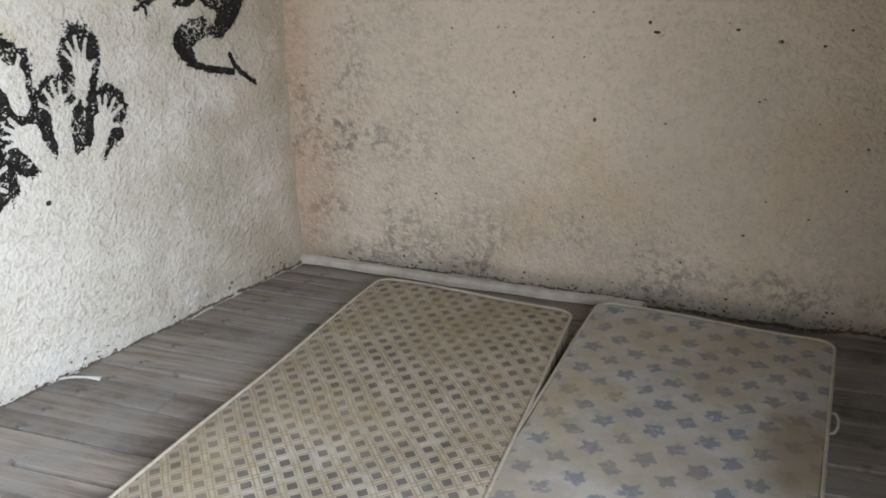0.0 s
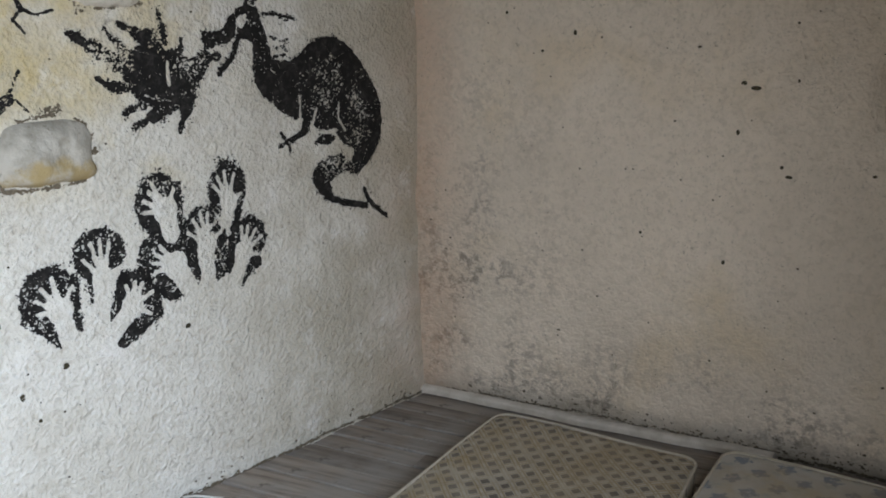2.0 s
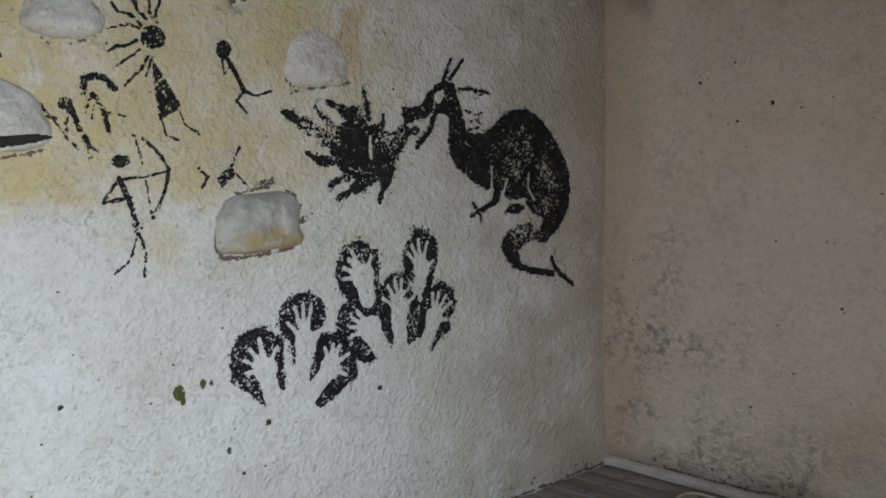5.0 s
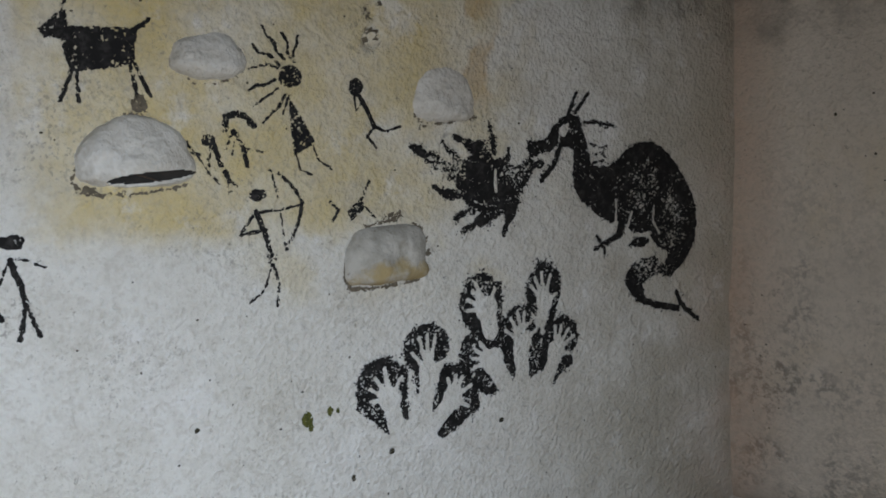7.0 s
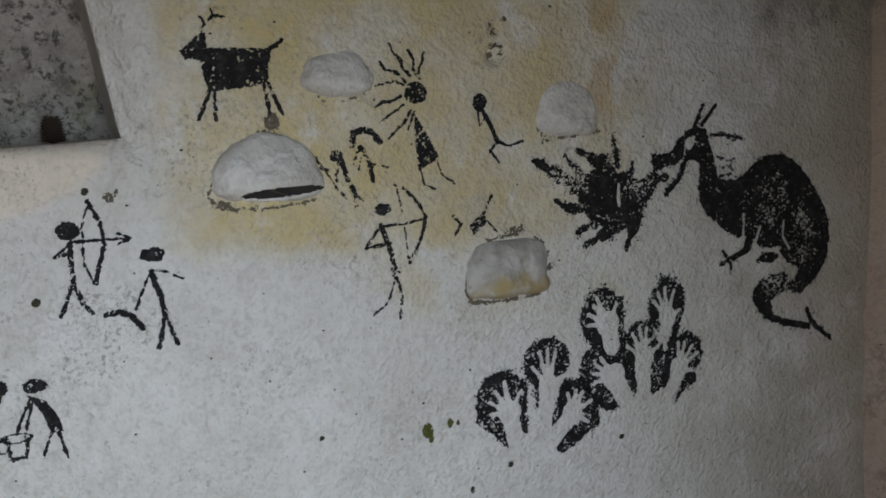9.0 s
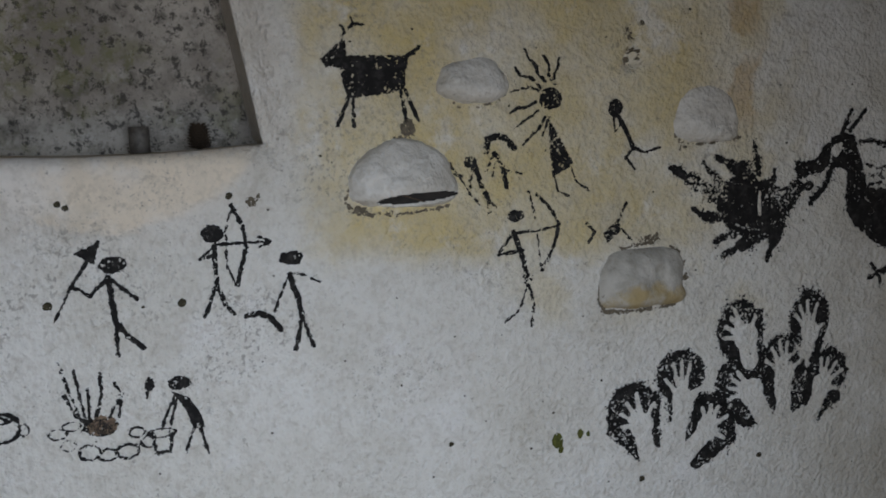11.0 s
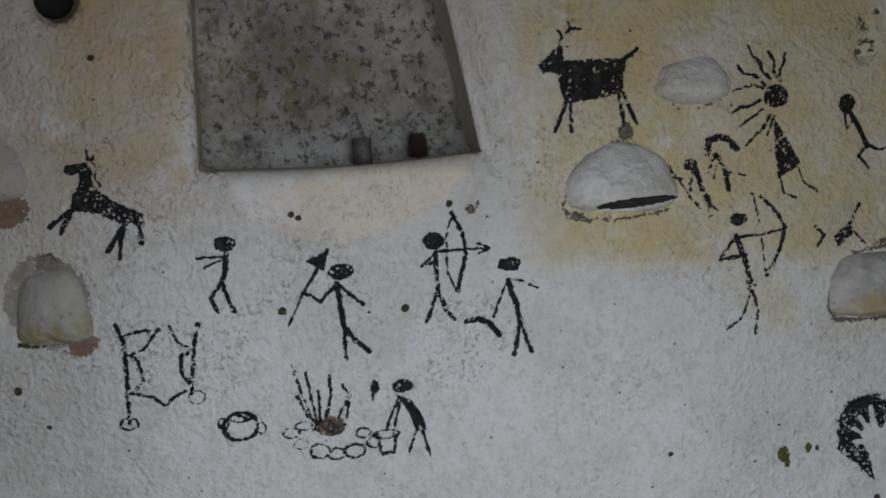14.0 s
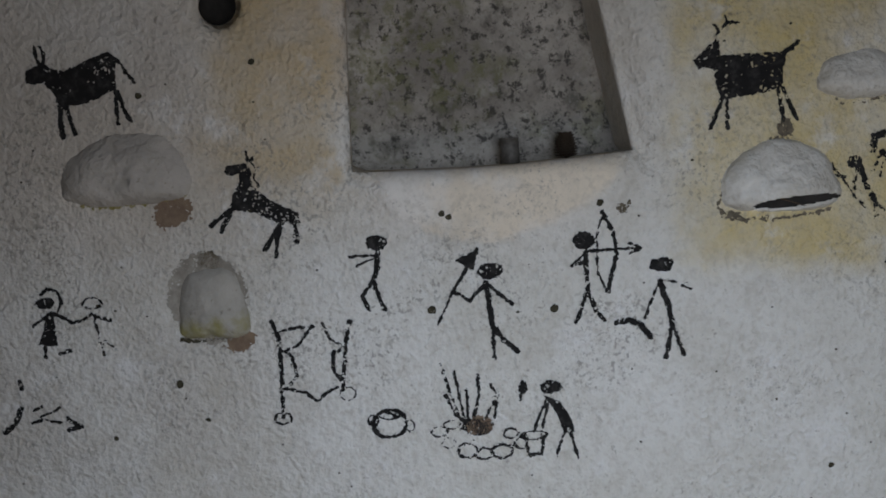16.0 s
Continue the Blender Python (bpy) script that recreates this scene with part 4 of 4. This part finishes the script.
paint("large black long-tailed beast shape painted near the corner", -0.98, 1.47, 0.10,
      fill(193, -70, 189, -132, 199, -178, 228, -217, 271, -252, 349, -295, 379, -294, 424, -309, 445, -340, 540, -347, 603, -405, 615, -440, 591, -508, 639, -516, 687, -481, 724, -438, 747, -399, 755, -329, 747, -278, 722, -222, 685, -168, 651, -126, 609, -81, 564, -48, 517, -35, 467, -38, 417, -58, 381, -88, 340, -106, 297, -107, 266, -100, 256, -63, 241, -17, 212, 60, 182, 67, 178, 31, 192, -14),
      fill(5, -11, 44, -11, 84, -4, 106, 30, 144, 57, 189, 70, 205, 44, 166, 39, 139, 20, 133, -26, 106, -46, 55, -54, 23, -65, 7, -41),
      fill(133, -6, 192, 20, 197, -45, 156, -36),
      line(18, 147, -25, 111, -91, 63, -136),
      line(13, 173, 70, 186, 102, 202, 134),
      line(13, 196, 70, 223, 101, 248, 129),
      line(11, 235, 38, 282, 38, 356, 24),
      line(7, 262, -30, 300, -47, 329, -44),
      line(7, 268, -73, 301, -63, 325, -74),
      line(7, 273, -93, 316, -88),
      line(33, 402, -231, 406, -289, 393, -343),
      line(22, 393, -343, 346, -362, 317, -368),
      line(11, 322, -367, 286, -382),
      line(11, 317, -366, 292, -341),
      line(11, 324, -373, 330, -400),
      disc(487, -377, 38, 20),
      line(20, 543, -359, 571, -392, 603, -407),
      fill(606, -471, 556, -434, 504, -438, 454, -454, 424, -484, 425, -518, 451, -557, 496, -593, 549, -612, 514, -565, 502, -527, 528, -511, 572, -504, 602, -509),
      line(25, 483, -577, 568, -608, 677, -639),
      line(18, 669, -575, 693, -619, 728, -655, 780, -691),
      cut(disc(155, 14, 13, 20)),
      cut(line(9, 372, -223, 374, -295)),
      cut(line(11, 443, -271, 427, -323)),
      cut(line(9, 545, -256, 542, -310, 572, -354)),
      cut(line(9, 438, -347, 528, -360)),
      thin(0.42, disc(491, -180, 80, 107)),
      thin(0.45, disc(618, -317, 62, 134)),
      thin(0.55, disc(532, -487, 100, 67)),
      thin(0.5, disc(294, 34, 62, 22)),
      thin(0.6, disc(296, -69, 40, 40)), ragged=2.2, dust=1.0)
# sprayed dark patches that leave light, lobed shapes bare: the patch, the middle and size of the bare shape, where it runs out below, and its lobes
PRINTS = [
    ([disc(-19, 109, 74, 93), line(20, 50, 158, 53, -5)],
     (4, 84, 39), (17, 12), [(-68, 124), (-68, 88), (-37, 173), (-49, 151), (35, 147)]),
    ([disc(226, 119, 72, 93), line(25, 274, 104, 258, 7)],
     (231, 76, 33), (216, 18), [(171, 138), (188, 165), (216, 180), (253, 165), (283, 99)]),
    ([line(47, 80, 31, 83, -83, 94, -144), line(55, 188, -9, 191, -90, 181, -139), disc(125, 43, 49, 40)],
     (145, -42, 35), (138, -194), [(72, 5), (93, 44), (122, 64), (150, 58), (206, -8)]),
    ([disc(304, -55, 65, 76), line(34, 333, -136, 293, -160, 266, -190), line(32, 254, 4, 237, -69, 219, -141)],
     (280, -94, 35), (231, -219), [(272, -8), (299, -11), (331, -25), (355, -53), (338, -115)]),
    ([disc(-20, -58, 80, 89), disc(17, -147, 57, 49)],
     (28, -88, 41), (81, -185), [(-25, -18), (-49, -36), (-53, -64), (-45, -96), (53, -51)]),
    ([disc(-214, -7, 80, 76), line(27, -245, -25, -240, -132), line(34, -145, -85, -171, -170, -212, -221)],
     (-208, -82, 35), (-228, -233), [(-264, -13), (-239, 32), (-209, 35), (-180, 24), (-139, -50)]),
    ([disc(-372, -98, 80, 89), line(38, -431, -153, -385, -187, -348, -232), line(29, -296, -61, -293, -150, -294, -207)],
     (-339, -146, 37), (-314, -271), [(-407, -139), (-412, -99), (-392, -67), (-358, -43), (-304, -83)]),
    ([disc(-115, -147, 64, 72), line(51, -49, -218, -107, -245, -160, -274), disc(-70, -178, 44, 57)],
     (-125, -182, 37), (-208, -263), [(-141, -112), (-111, -108), (-86, -115), (-53, -150), (-64, -221)]),
]


def bare_shape(palm, foot, tips):
    y, z, r = palm
    shapes = [cut(disc(y, z, r, 1.1 * r)), cut(line(1.5 * r, y, z, 0.35 * y + 0.65 * foot[0], 0.35 * z + 0.65 * foot[1], *foot))]
    for a, b in tips:
        far = math.hypot(a - y, b - z)
        u, v = (a - y) / far, (b - z) / far
        shapes.append(cut(line(0.36 * r, y + 0.5 * r * u, z + 0.5 * r * v, a - 4 * u, b - 4 * v)))
        shapes.append(cut(line(0.50 * r, y + 0.5 * r * u, z + 0.5 * r * v, 0.45 * y + 0.55 * a, 0.45 * z + 0.55 * b)))
    return shapes


BARE = [shape for _, palm, foot, tips in PRINTS for shape in bare_shape(palm, foot, tips)]
for darks, palm, foot, tips in PRINTS:
    tagged(layer("wall_painting", -1.13, 0.86, 0.42, darks + BARE, MAT_INK, ragged=2.8, piece="sprayed_patch", dust=1.1),
           "sprayed black patch round a bare lobed shape on plaster", "wall painting", "sprayed stencil patches")


# ---- stones, hoods and holes in the painted wall ----
def hood(label, yc, zb, wide, high, depth, box_like=2.0, slot=None, material=None, foot=1.6, soft=0.62):
    """A plastered stone that swells out of the wall, fuller towards its foot; slot: y, z, half width and half height of
    its opening, whose shade is a near-black patch.
    """
    material = material or MAT_STONE
    base = new("plaster_hood")
    zc = zb + 0.30 * high
    ys = np.linspace(yc - 0.54 * wide, yc + 0.54 * wide, 72)
    zs = np.linspace(zb - 0.02 * high, zb + 1.04 * high, 56)
    Y, Z = np.meshgrid(ys, zs, indexing="ij")
    Y0 = Y + 0.009 * lattice_noise(41, Y, Z, 0.07) + 0.003 * lattice_noise(43, Y, Z, 0.02)
    Z0 = Z + 0.008 * lattice_noise(42, Y, Z, 0.07) + 0.003 * lattice_noise(44, Y, Z, 0.02)
    up = (Z0 - zc) / np.where(Z0 > zc, 0.70 * high, 0.30 * high)
    power = np.where(Z0 > zc, box_like, box_like + foot)
    rho = (np.abs((Y0 - yc) / (0.5 * wide)) ** power + np.abs(up) ** power) ** (1 / power)
    swell = (1 - rho ** 2.4).clip(0, None) ** soft
    wob = 0.0045 * lattice_noise(31, Y, Z, 0.026) + 0.015 * lattice_noise(32, Y, Z, 0.075) + 0.0018 * lattice_noise(33, Y, Z, 0.011)
    H = np.where(rho < 1, depth * swell * (1.05 - 0.25 * up.clip(0, 1)) + wob * swell, -0.008)
    if slot:
        sy, sz, a, b = slot
        lens = ((Y - sy) / a) ** 2 + ((Z - sz - 0.04 * (Y - sy)) / b) ** 2
        H = np.where(lens < 1, np.minimum(H, 0.004), H)
    X = wall_w_x(Y, Z) + H
    n = len(zs)
    verts = np.stack([X, Y, Z], -1).reshape(-1, 3)
    keep = (rho < 1.12)
    faces = [(p * n + q, (p + 1) * n + q, (p + 1) * n + q + 1, p * n + q + 1) for p in range(71) for q in range(n - 1)
             if keep[p, q] or keep[p + 1, q] or keep[p, q + 1] or keep[p + 1, q + 1]]
    mesh_object("bulge", verts, faces, material, base)
    if slot:
        # the opening's shade, put in as a near-black lens in the groove
        mouth_shade = [(float(wall_w_x(sy, sz)) + 0.012, sy, sz)]
        for k in range(32):
            t = 2 * math.pi * k / 32
            y = sy + 1.02 * a * math.cos(t)
            mouth_shade.append((float(wall_w_x(y, sz)) + 0.008, y, sz + 0.04 * (y - sy) + 1.05 * b * math.sin(t)))
        mesh_object("mouth_shade", mouth_shade, [(0, 1 + k, 1 + (k + 1) % 32) for k in range(32)], MAT_DARK, base, label="near-black patch painted as the shaded opening under the hood")
        bm = bmesh.new()
        bmesh.ops.create_cone(bm, cap_ends=True, segments=6, radius1=0.002, radius2=0.0012, depth=0.09, matrix=pose(float(wall_w_x(sy, sz)) + 0.03, sy - 0.01, sz - 0.002, 70, 0, 8))
        part("twig", bm, MAT_CONE, base, "thin dry twig in the opening")
    return tagged(base, label, "plaster hood")


hood("white plastered hood with a dark slot below", -2.160, 1.398, 0.292, 0.180, 0.082, 1.85, (-2.128, 1.423, 0.112, 0.0150), foot=1.0)
hood("small rounded white plaster bulge on ochre wall", -1.963, 1.660, 0.186, 0.119, 0.054, 2.0, foot=0.6, soft=0.82)
hood("flat pale plaster bulge with a straight foot", -1.272, 1.529, 0.205, 0.160, 0.034, 2.2, foot=2.0, soft=0.85)
hood("grey stone block stained yellow below, standing proud", -1.470, 1.072, 0.268, 0.166, 0.062, 3.4, material=MAT_STAINED)
hood("wide low plaster bulge, its dimness painted as grey, over a brown patch", -3.752, 1.535, 0.330, 0.182, 0.050, 2.0, material=MAT_DIM_STONE, foot=0.9, soft=0.95)
hood("tall grey plaster hood stained yellow-green at its foot", -3.578, 1.188, 0.175, 0.180, 0.042, 2.4, material=MAT_STAINED, soft=0.7)


def shaded_hole(y, z, radius, deep, label):
    """A near-black disc in the pit of an old scaffold hole; its colour stands in for deep shade."""
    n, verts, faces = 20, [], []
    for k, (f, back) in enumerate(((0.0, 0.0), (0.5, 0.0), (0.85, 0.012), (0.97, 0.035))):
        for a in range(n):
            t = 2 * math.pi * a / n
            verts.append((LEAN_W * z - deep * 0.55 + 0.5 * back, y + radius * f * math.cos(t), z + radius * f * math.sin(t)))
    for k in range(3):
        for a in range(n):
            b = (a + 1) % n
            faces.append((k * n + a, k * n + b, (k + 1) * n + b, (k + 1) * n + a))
    tagged(mesh_object("hole_shade_disc", verts, faces, MAT_DARK), label, "wall hole")


shaded_hole(-3.490, 1.998, 0.047, 0.045, "near-black disc painted as shade in a round scaffold hole of the white wall")


# bare, stained and cracked patches of plaster, and some painted shade
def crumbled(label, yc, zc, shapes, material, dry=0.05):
    return tagged(layer("bare_or_shade_patch", yc, zc, dry, shapes, material, 2.4, 3.6), label, "bare patch")


crumbled("crumbled brown patch of bare mortar", -3.649, 1.513, [disc(0, 0, 46, 34), disc(-22, -12, 24, 26), disc(26, 14, 26, 22)], MAT_BROWN)
crumbled("small crumbled brown patch of bare mortar", -3.521, 1.172, [disc(0, 0, 36, 22), disc(20, 14, 22, 16)], MAT_BROWN)
crumbled("scraped grey plaster in a hollow round a hood", -3.590, 1.290, [disc(0, 0, 100, 116), line(40, -60, -70, 60, -80)], MAT_RIM, 0.22)
crumbled("dark green-black line under a small plaster hood", -3.585, 1.190, [line(9, -78, 0, -40, -6, 20, -4, 74, 8), line(7, 74, 8, 80, 34)], MAT_MOSS, 0.25)
crumbled("yellow-green algae at the foot of a plaster hood", -3.585, 1.204, [disc(0, 0, 62, 14), disc(40, 14, 22, 16)], MAT_ALGAE, 0.35)
crumbled("yellow-green line under a wide plaster bulge", -3.758, 1.540, [line(8, -110, 4, -40, -4, 60, 2, 140, 14)], MAT_ALGAE, 0.45)
# the bulges' underside shadows, drawn in dark brown on the wall
crumbled("dark line painted as shade round a plaster hood", -2.160, 1.392, [line(7, -146, 26, -130, 4, -90, -6, 0, -10, 70, -6, 120, 4), line(4, -150, 30, -138, 80, -112, 128), disc(-118, 8, 26, 10)], MAT_FRINGE, 0.28)
crumbled("dark line painted as shade under a stone block", -1.470, 1.064, [line(10, -132, 20, -120, 2, 0, -2, 90, 4, 134, 30), line(7, -136, 30, -138, 80)], MAT_FRINGE, 0.25)
crumbled("dark line painted as shade under a small bulge", -1.963, 1.652, [line(5, -72, 20, -40, 0, 10, -4, 60, 6, 84, 26)], MAT_FRINGE, 0.35)
crumbled("brown line painted as shade under a flat bulge", -1.272, 1.524, [line(6, -100, 30, -80, 6, 0, 0, 60, 6, 112, 14), disc(-72, -8, 12, 7)], MAT_FRINGE, 0.38)
# the shallow pit's shade is put in as dark brown colour
crumbled("brown chipped hollow in ochre plaster, its shade painted in", -1.497, 1.768, [disc(0, 0, 22, 24), disc(-6, 60, 14, 10), disc(-20, 78, 6, 9), disc(24, 92, 8, 8)], MAT_FRINGE, 0.25)
crumbled("dark crack over a stone block", -1.470, 1.248, [line(12, -70, -6, -20, 2, 20, 4, 40, 26), disc(22, 12, 26, 14), line(9, 90, -10, 118, -30), disc(128, -62, 10, 9), disc(132, -104, 12, 10)], MAT_FRINGE, 0.34)
crumbled("brown smudge at the top of a plaster hood", -2.150, 1.592, [disc(6, 8, 20, 22), line(8, -24, -14, 0, -16, 22, -10)], MAT_FRINGE, 0.38)
crumbled("dark smudge over a small plaster hood", -3.575, 1.386, [disc(0, 0, 26, 26), disc(6, -18, 14, 14)], MAT_FRINGE, 0.32)
crumbled("small brown mossy smudge on white plaster", -2.547, 1.437, [disc(0, 0, 11, 12), disc(14, 12, 6, 6)], MAT_FRINGE, 0.42)
crumbled("brown soot stain over the drawn fire", -2.935, 0.912, [disc(0, 0, 34, 24)], MAT_BROWN, 0.35)


def specks():
    """Small dark pits, moss dots and fly marks on both walls."""
    rng = random.Random(11)
    shapes = []
    for y, z, r in ((-1.075, 0.572, 9), (-1.469, 0.553, 10), (-1.60, 0.50, 8), (-3.032, 1.218, 11), (-2.728, 1.202, 11), (-2.990, 1.458, 7), (-2.975, 1.448, 8),
                    (-2.60, 1.455, 9), (-3.86, 0.95, 6), (-3.68, 1.08, 10), (-3.62, 0.98, 7), (-3.42, 1.86, 8), (-3.70, 1.80, 9), (-1.56, 0.42, 6), (-2.05, 0.74, 7)):
        shapes.append(disc(1000 * y + 2000, 1000 * z - 1000, r, r * rng.uniform(0.8, 1.2)))
    ob = layer("moss_dots", -2.0, 1.0, 0.25, shapes, MAT_MOSS, 3.0, 1.2)
    tagged(ob, "small green-black moss dots and pits on plaster", "moss", kind="stuff")
    shapes = []
    for _ in range(230):
        y, z = -4.2 * rng.random() ** 0.9, rng.random() ** 1.3 * 1.9
        if -3.3 < y < -2.4 and z > 1.5:
            continue
        r = rng.uniform(1.8, 3.6)
        shapes.append(disc(1000 * y + 2000, 1000 * z - 1000, r * rng.uniform(0.7, 1.6), r))
    tagged(layer("fly_specks", -2.0, 1.0, 0.3, shapes, MAT_MOSS, 3.0, 0.35), "scattered tiny dark specks on plaster", "specks", kind="stuff")
    ob = layer("green_moss", -1.738, 0.706, 0.35, [disc(0, 0, 17, 24), disc(10, -22, 9, 12), disc(72, 12, 9, 14), disc(98, 8, 6, 8)], MAT_GREEN, 2.4, 1.4, piece="moss_tuft")
    tagged(ob, "tuft of green moss on white plaster", "moss")
    shapes = []
    for x, z, a, b in ((1.322, 1.001, 11, 5), (1.141, 0.701, 6, 8), (1.685, 0.989, 8, 7), (0.865, 0.774, 5, 6), (0.392, 1.508, 5, 6), (0.633, 1.442, 6, 9), (1.035, 1.40, 8, 4),
                       (1.21, 1.275, 16, 7), (1.175, 1.29, 9, 7), (1.164, 1.134, 6, 9), (1.30, 1.03, 5, 6), (1.33, 1.30, 5, 6), (0.52, 1.38, 5, 5), (1.56, 1.02, 7, 5)):
        shapes.append(disc(1000 * x - 1000, 1000 * z - 800, a, b))
    for _ in range(170):
        x, z = rng.uniform(0.05, 2.6), rng.random() ** 1.2 * 1.6
        r = rng.uniform(1.8, 3.8)
        shapes.append(disc(1000 * x - 1000, 1000 * z - 800, r * rng.uniform(0.7, 1.5), r))
    tagged(layer("mould_specks", 1.0, 0.8, 0.25, shapes, MAT_MOSS, 3.0, 0.5, surface_b), "scattered dark mould specks on beige plaster", "specks", kind="stuff")
    shapes = []
    # a continuous dark line, above the baseboard and then beyond its end
    for start, end, low, high, thick in ((-1300, -60, 34, 46, 9), (-60, 1300, 4, 34, 22)):
        x, z = start, low
        while x < end:
            step = rng.uniform(15, 40)
            w = max(low, min(high, z + rng.uniform(-8, 8)))
            shapes.append(line(rng.uniform(0.5, 1.2) * thick, x, z, x + step, w))
            x, z = x + step, w
    for _ in range(330):
        x, r = rng.uniform(0.15, 2.7), rng.uniform(1.5, 4)
        shapes.append(disc(1000 * x - 1400, 38 + rng.random() ** 2.5 * 60, r * 1.3, r))
    tagged(layer("moss_fringe", 1.4, 0.0, 0.45, shapes, MAT_FRINGE, 3.0, 2.4, surface_b), "dark line and mossy fringe along the wall foot", "moss", kind="stuff")
    shapes = []
    # the shaded gap between wall and boards, drawn as a wavering dark line
    y, z = -1200.0, 3.0
    while y < 1190:
        step = rng.uniform(18, 45)
        w = max(-2.0, min(11.0, z + rng.uniform(-6, 6)))
        shapes.append(line(rng.uniform(6, 15), y, z, y + step, w))
        y, z = y + step, w
    for _ in range(130):
        r = rng.uniform(1.5, 4)
        shapes.append(disc(rng.uniform(-1200, 1200), rng.random() ** 3 * 60, r * rng.uniform(0.8, 1.8), r))
    tagged(layer("gap_and_dirt_fringe", -1.2, 0.0, 0.30, shapes, MAT_FRINGE, 3.0, 2.2), "painted dark gap and dirt along the foot of the white wall", "dirt", kind="stuff")


specks()


# ---- things in the recess and on the floor ----
def build_tin():
    base = new("tin_can")
    base.location = (-0.15, -2.800, 1.5640)
    prof = [(0.0, 0.002), (0.0245, 0.002), (0.026, 0.0), (0.026, 0.004), (0.0252, 0.006), (0.0252, 0.022), (0.0246, 0.024), (0.0252, 0.026), (0.0252, 0.044), (0.0246, 0.046), (0.0252, 0.048), (0.0252, 0.064), (0.0264, 0.066), (0.0258, 0.0675), (0.0242, 0.066), (0.024, 0.010), (0.0, 0.010)]
    bm = bmesh.new()
    rows = [[bm.verts.new((r * math.cos(2 * math.pi * k / 28), r * math.sin(2 * math.pi * k / 28), z)) for k in range(28)] for r, z in prof[1:-1]]
    for a, b in zip(rows, rows[1:]):
        for k in range(28):
            bm.faces.new((a[k], a[(k + 1) % 28], b[(k + 1) % 28], b[k]))
    bm.faces.new(rows[0][::-1])
    bm.faces.new(rows[-1])
    part("body", bm, MAT_TIN, base)
    return tagged(base, "small dull open tin can standing in the recess", "tin can")


def build_cone():
    base = new("pine_cone")
    base.location = (-0.15, -2.652, 1.566)
    bm = bmesh.new()
    bmesh.ops.create_uvsphere(bm, u_segments=14, v_segments=10, radius=1, matrix=Matrix.Translation((0, 0, 0.033)) @ Matrix.Diagonal((0.019, 0.019, 0.033, 1)))
    part("core", bm, MAT_CONE, base)
    bm = bmesh.new()
    bmesh.ops.create_uvsphere(bm, u_segments=8, v_segments=5, radius=1)
    first = part("woody_scale", bm, MAT_CONE, base)
    made = 0
    for row in range(9):
        z = 0.008 + row * 0.0068
        r = 0.031 * math.sqrt(max(0.05, 1 - ((z - 0.024) / 0.048) ** 2))
        count = max(4, int(2 * math.pi * r / 0.013))
        for k in range(count):
            a = 2 * math.pi * (k + 0.5 * (row % 2)) / count
            ob = new("woody_scale", first.data) if made else first
            made += 1
            ob.parent = base
            ob.matrix_basis = Matrix.Translation((0.72 * r * math.cos(a), 0.72 * r * math.sin(a), z)) @ Euler((0, radians(-18 - 4 * row), a)).to_matrix().to_4x4() @ Matrix.Diagonal((0.010, 0.0062, 0.0018, 1))
    return tagged(base, "dark brown pine cone standing in the recess", "pine cone")


def build_paper():
    n, verts, faces = 18, [], []
    for i in range(n + 1):
        f = i / n
        x, y = 0.012 + 0.098 * f, -1.138 + 0.082 * f - 0.012 * math.sin(math.pi * f)
        w = 0.007 + 0.008 * max(0, f - 0.75) * 4
        lift = 0.010 + 0.012 * math.sin(math.pi * f) - 0.005 * f
        for k, h in ((-1, 0), (-0.3, 0.004), (0.4, 0.003), (1, 0)):
            verts.append((x - k * w * 0.6, y + k * w * 0.8, lift + h))
    for i in range(n):
        for k in range(3):
            a = i * 4 + k
            faces.append((a, a + 4, a + 5, a + 1))
    ob = mesh_object("paper_strip", verts, faces, MAT_PAPER)
    ob.modifiers.new("thickness", "SOLIDIFY").thickness = 0.0015
    return tagged(ob, "crumpled white paper strip on the floor boards", "paper strip")


def build_strap():
    cv = bpy.data.curves.new("carry_strap", "CURVE")
    cv.dimensions, cv.bevel_depth, cv.bevel_resolution = "3D", 0.0045, 2
    sp = cv.splines.new("POLY")
    pts = [(0.755, -0.385, 0.075), (0.770, -0.392, 0.080), (0.779, -0.405, 0.070), (0.780, -0.425, 0.058), (0.773, -0.440, 0.048), (0.757, -0.446, 0.045)]
    sp.points.add(len(pts) - 1)
    for p, q in zip(sp.points, pts):
        p.co = (*q, 1)
    cv.materials.append(MAT_PIPING)
    ob = new("carry_strap", cv)
    ob.parent = FLOWERED
    ob["label"] = "white cloth carrying loop"


build_tin()
build_cone()
build_paper()
build_strap()

build_floor()
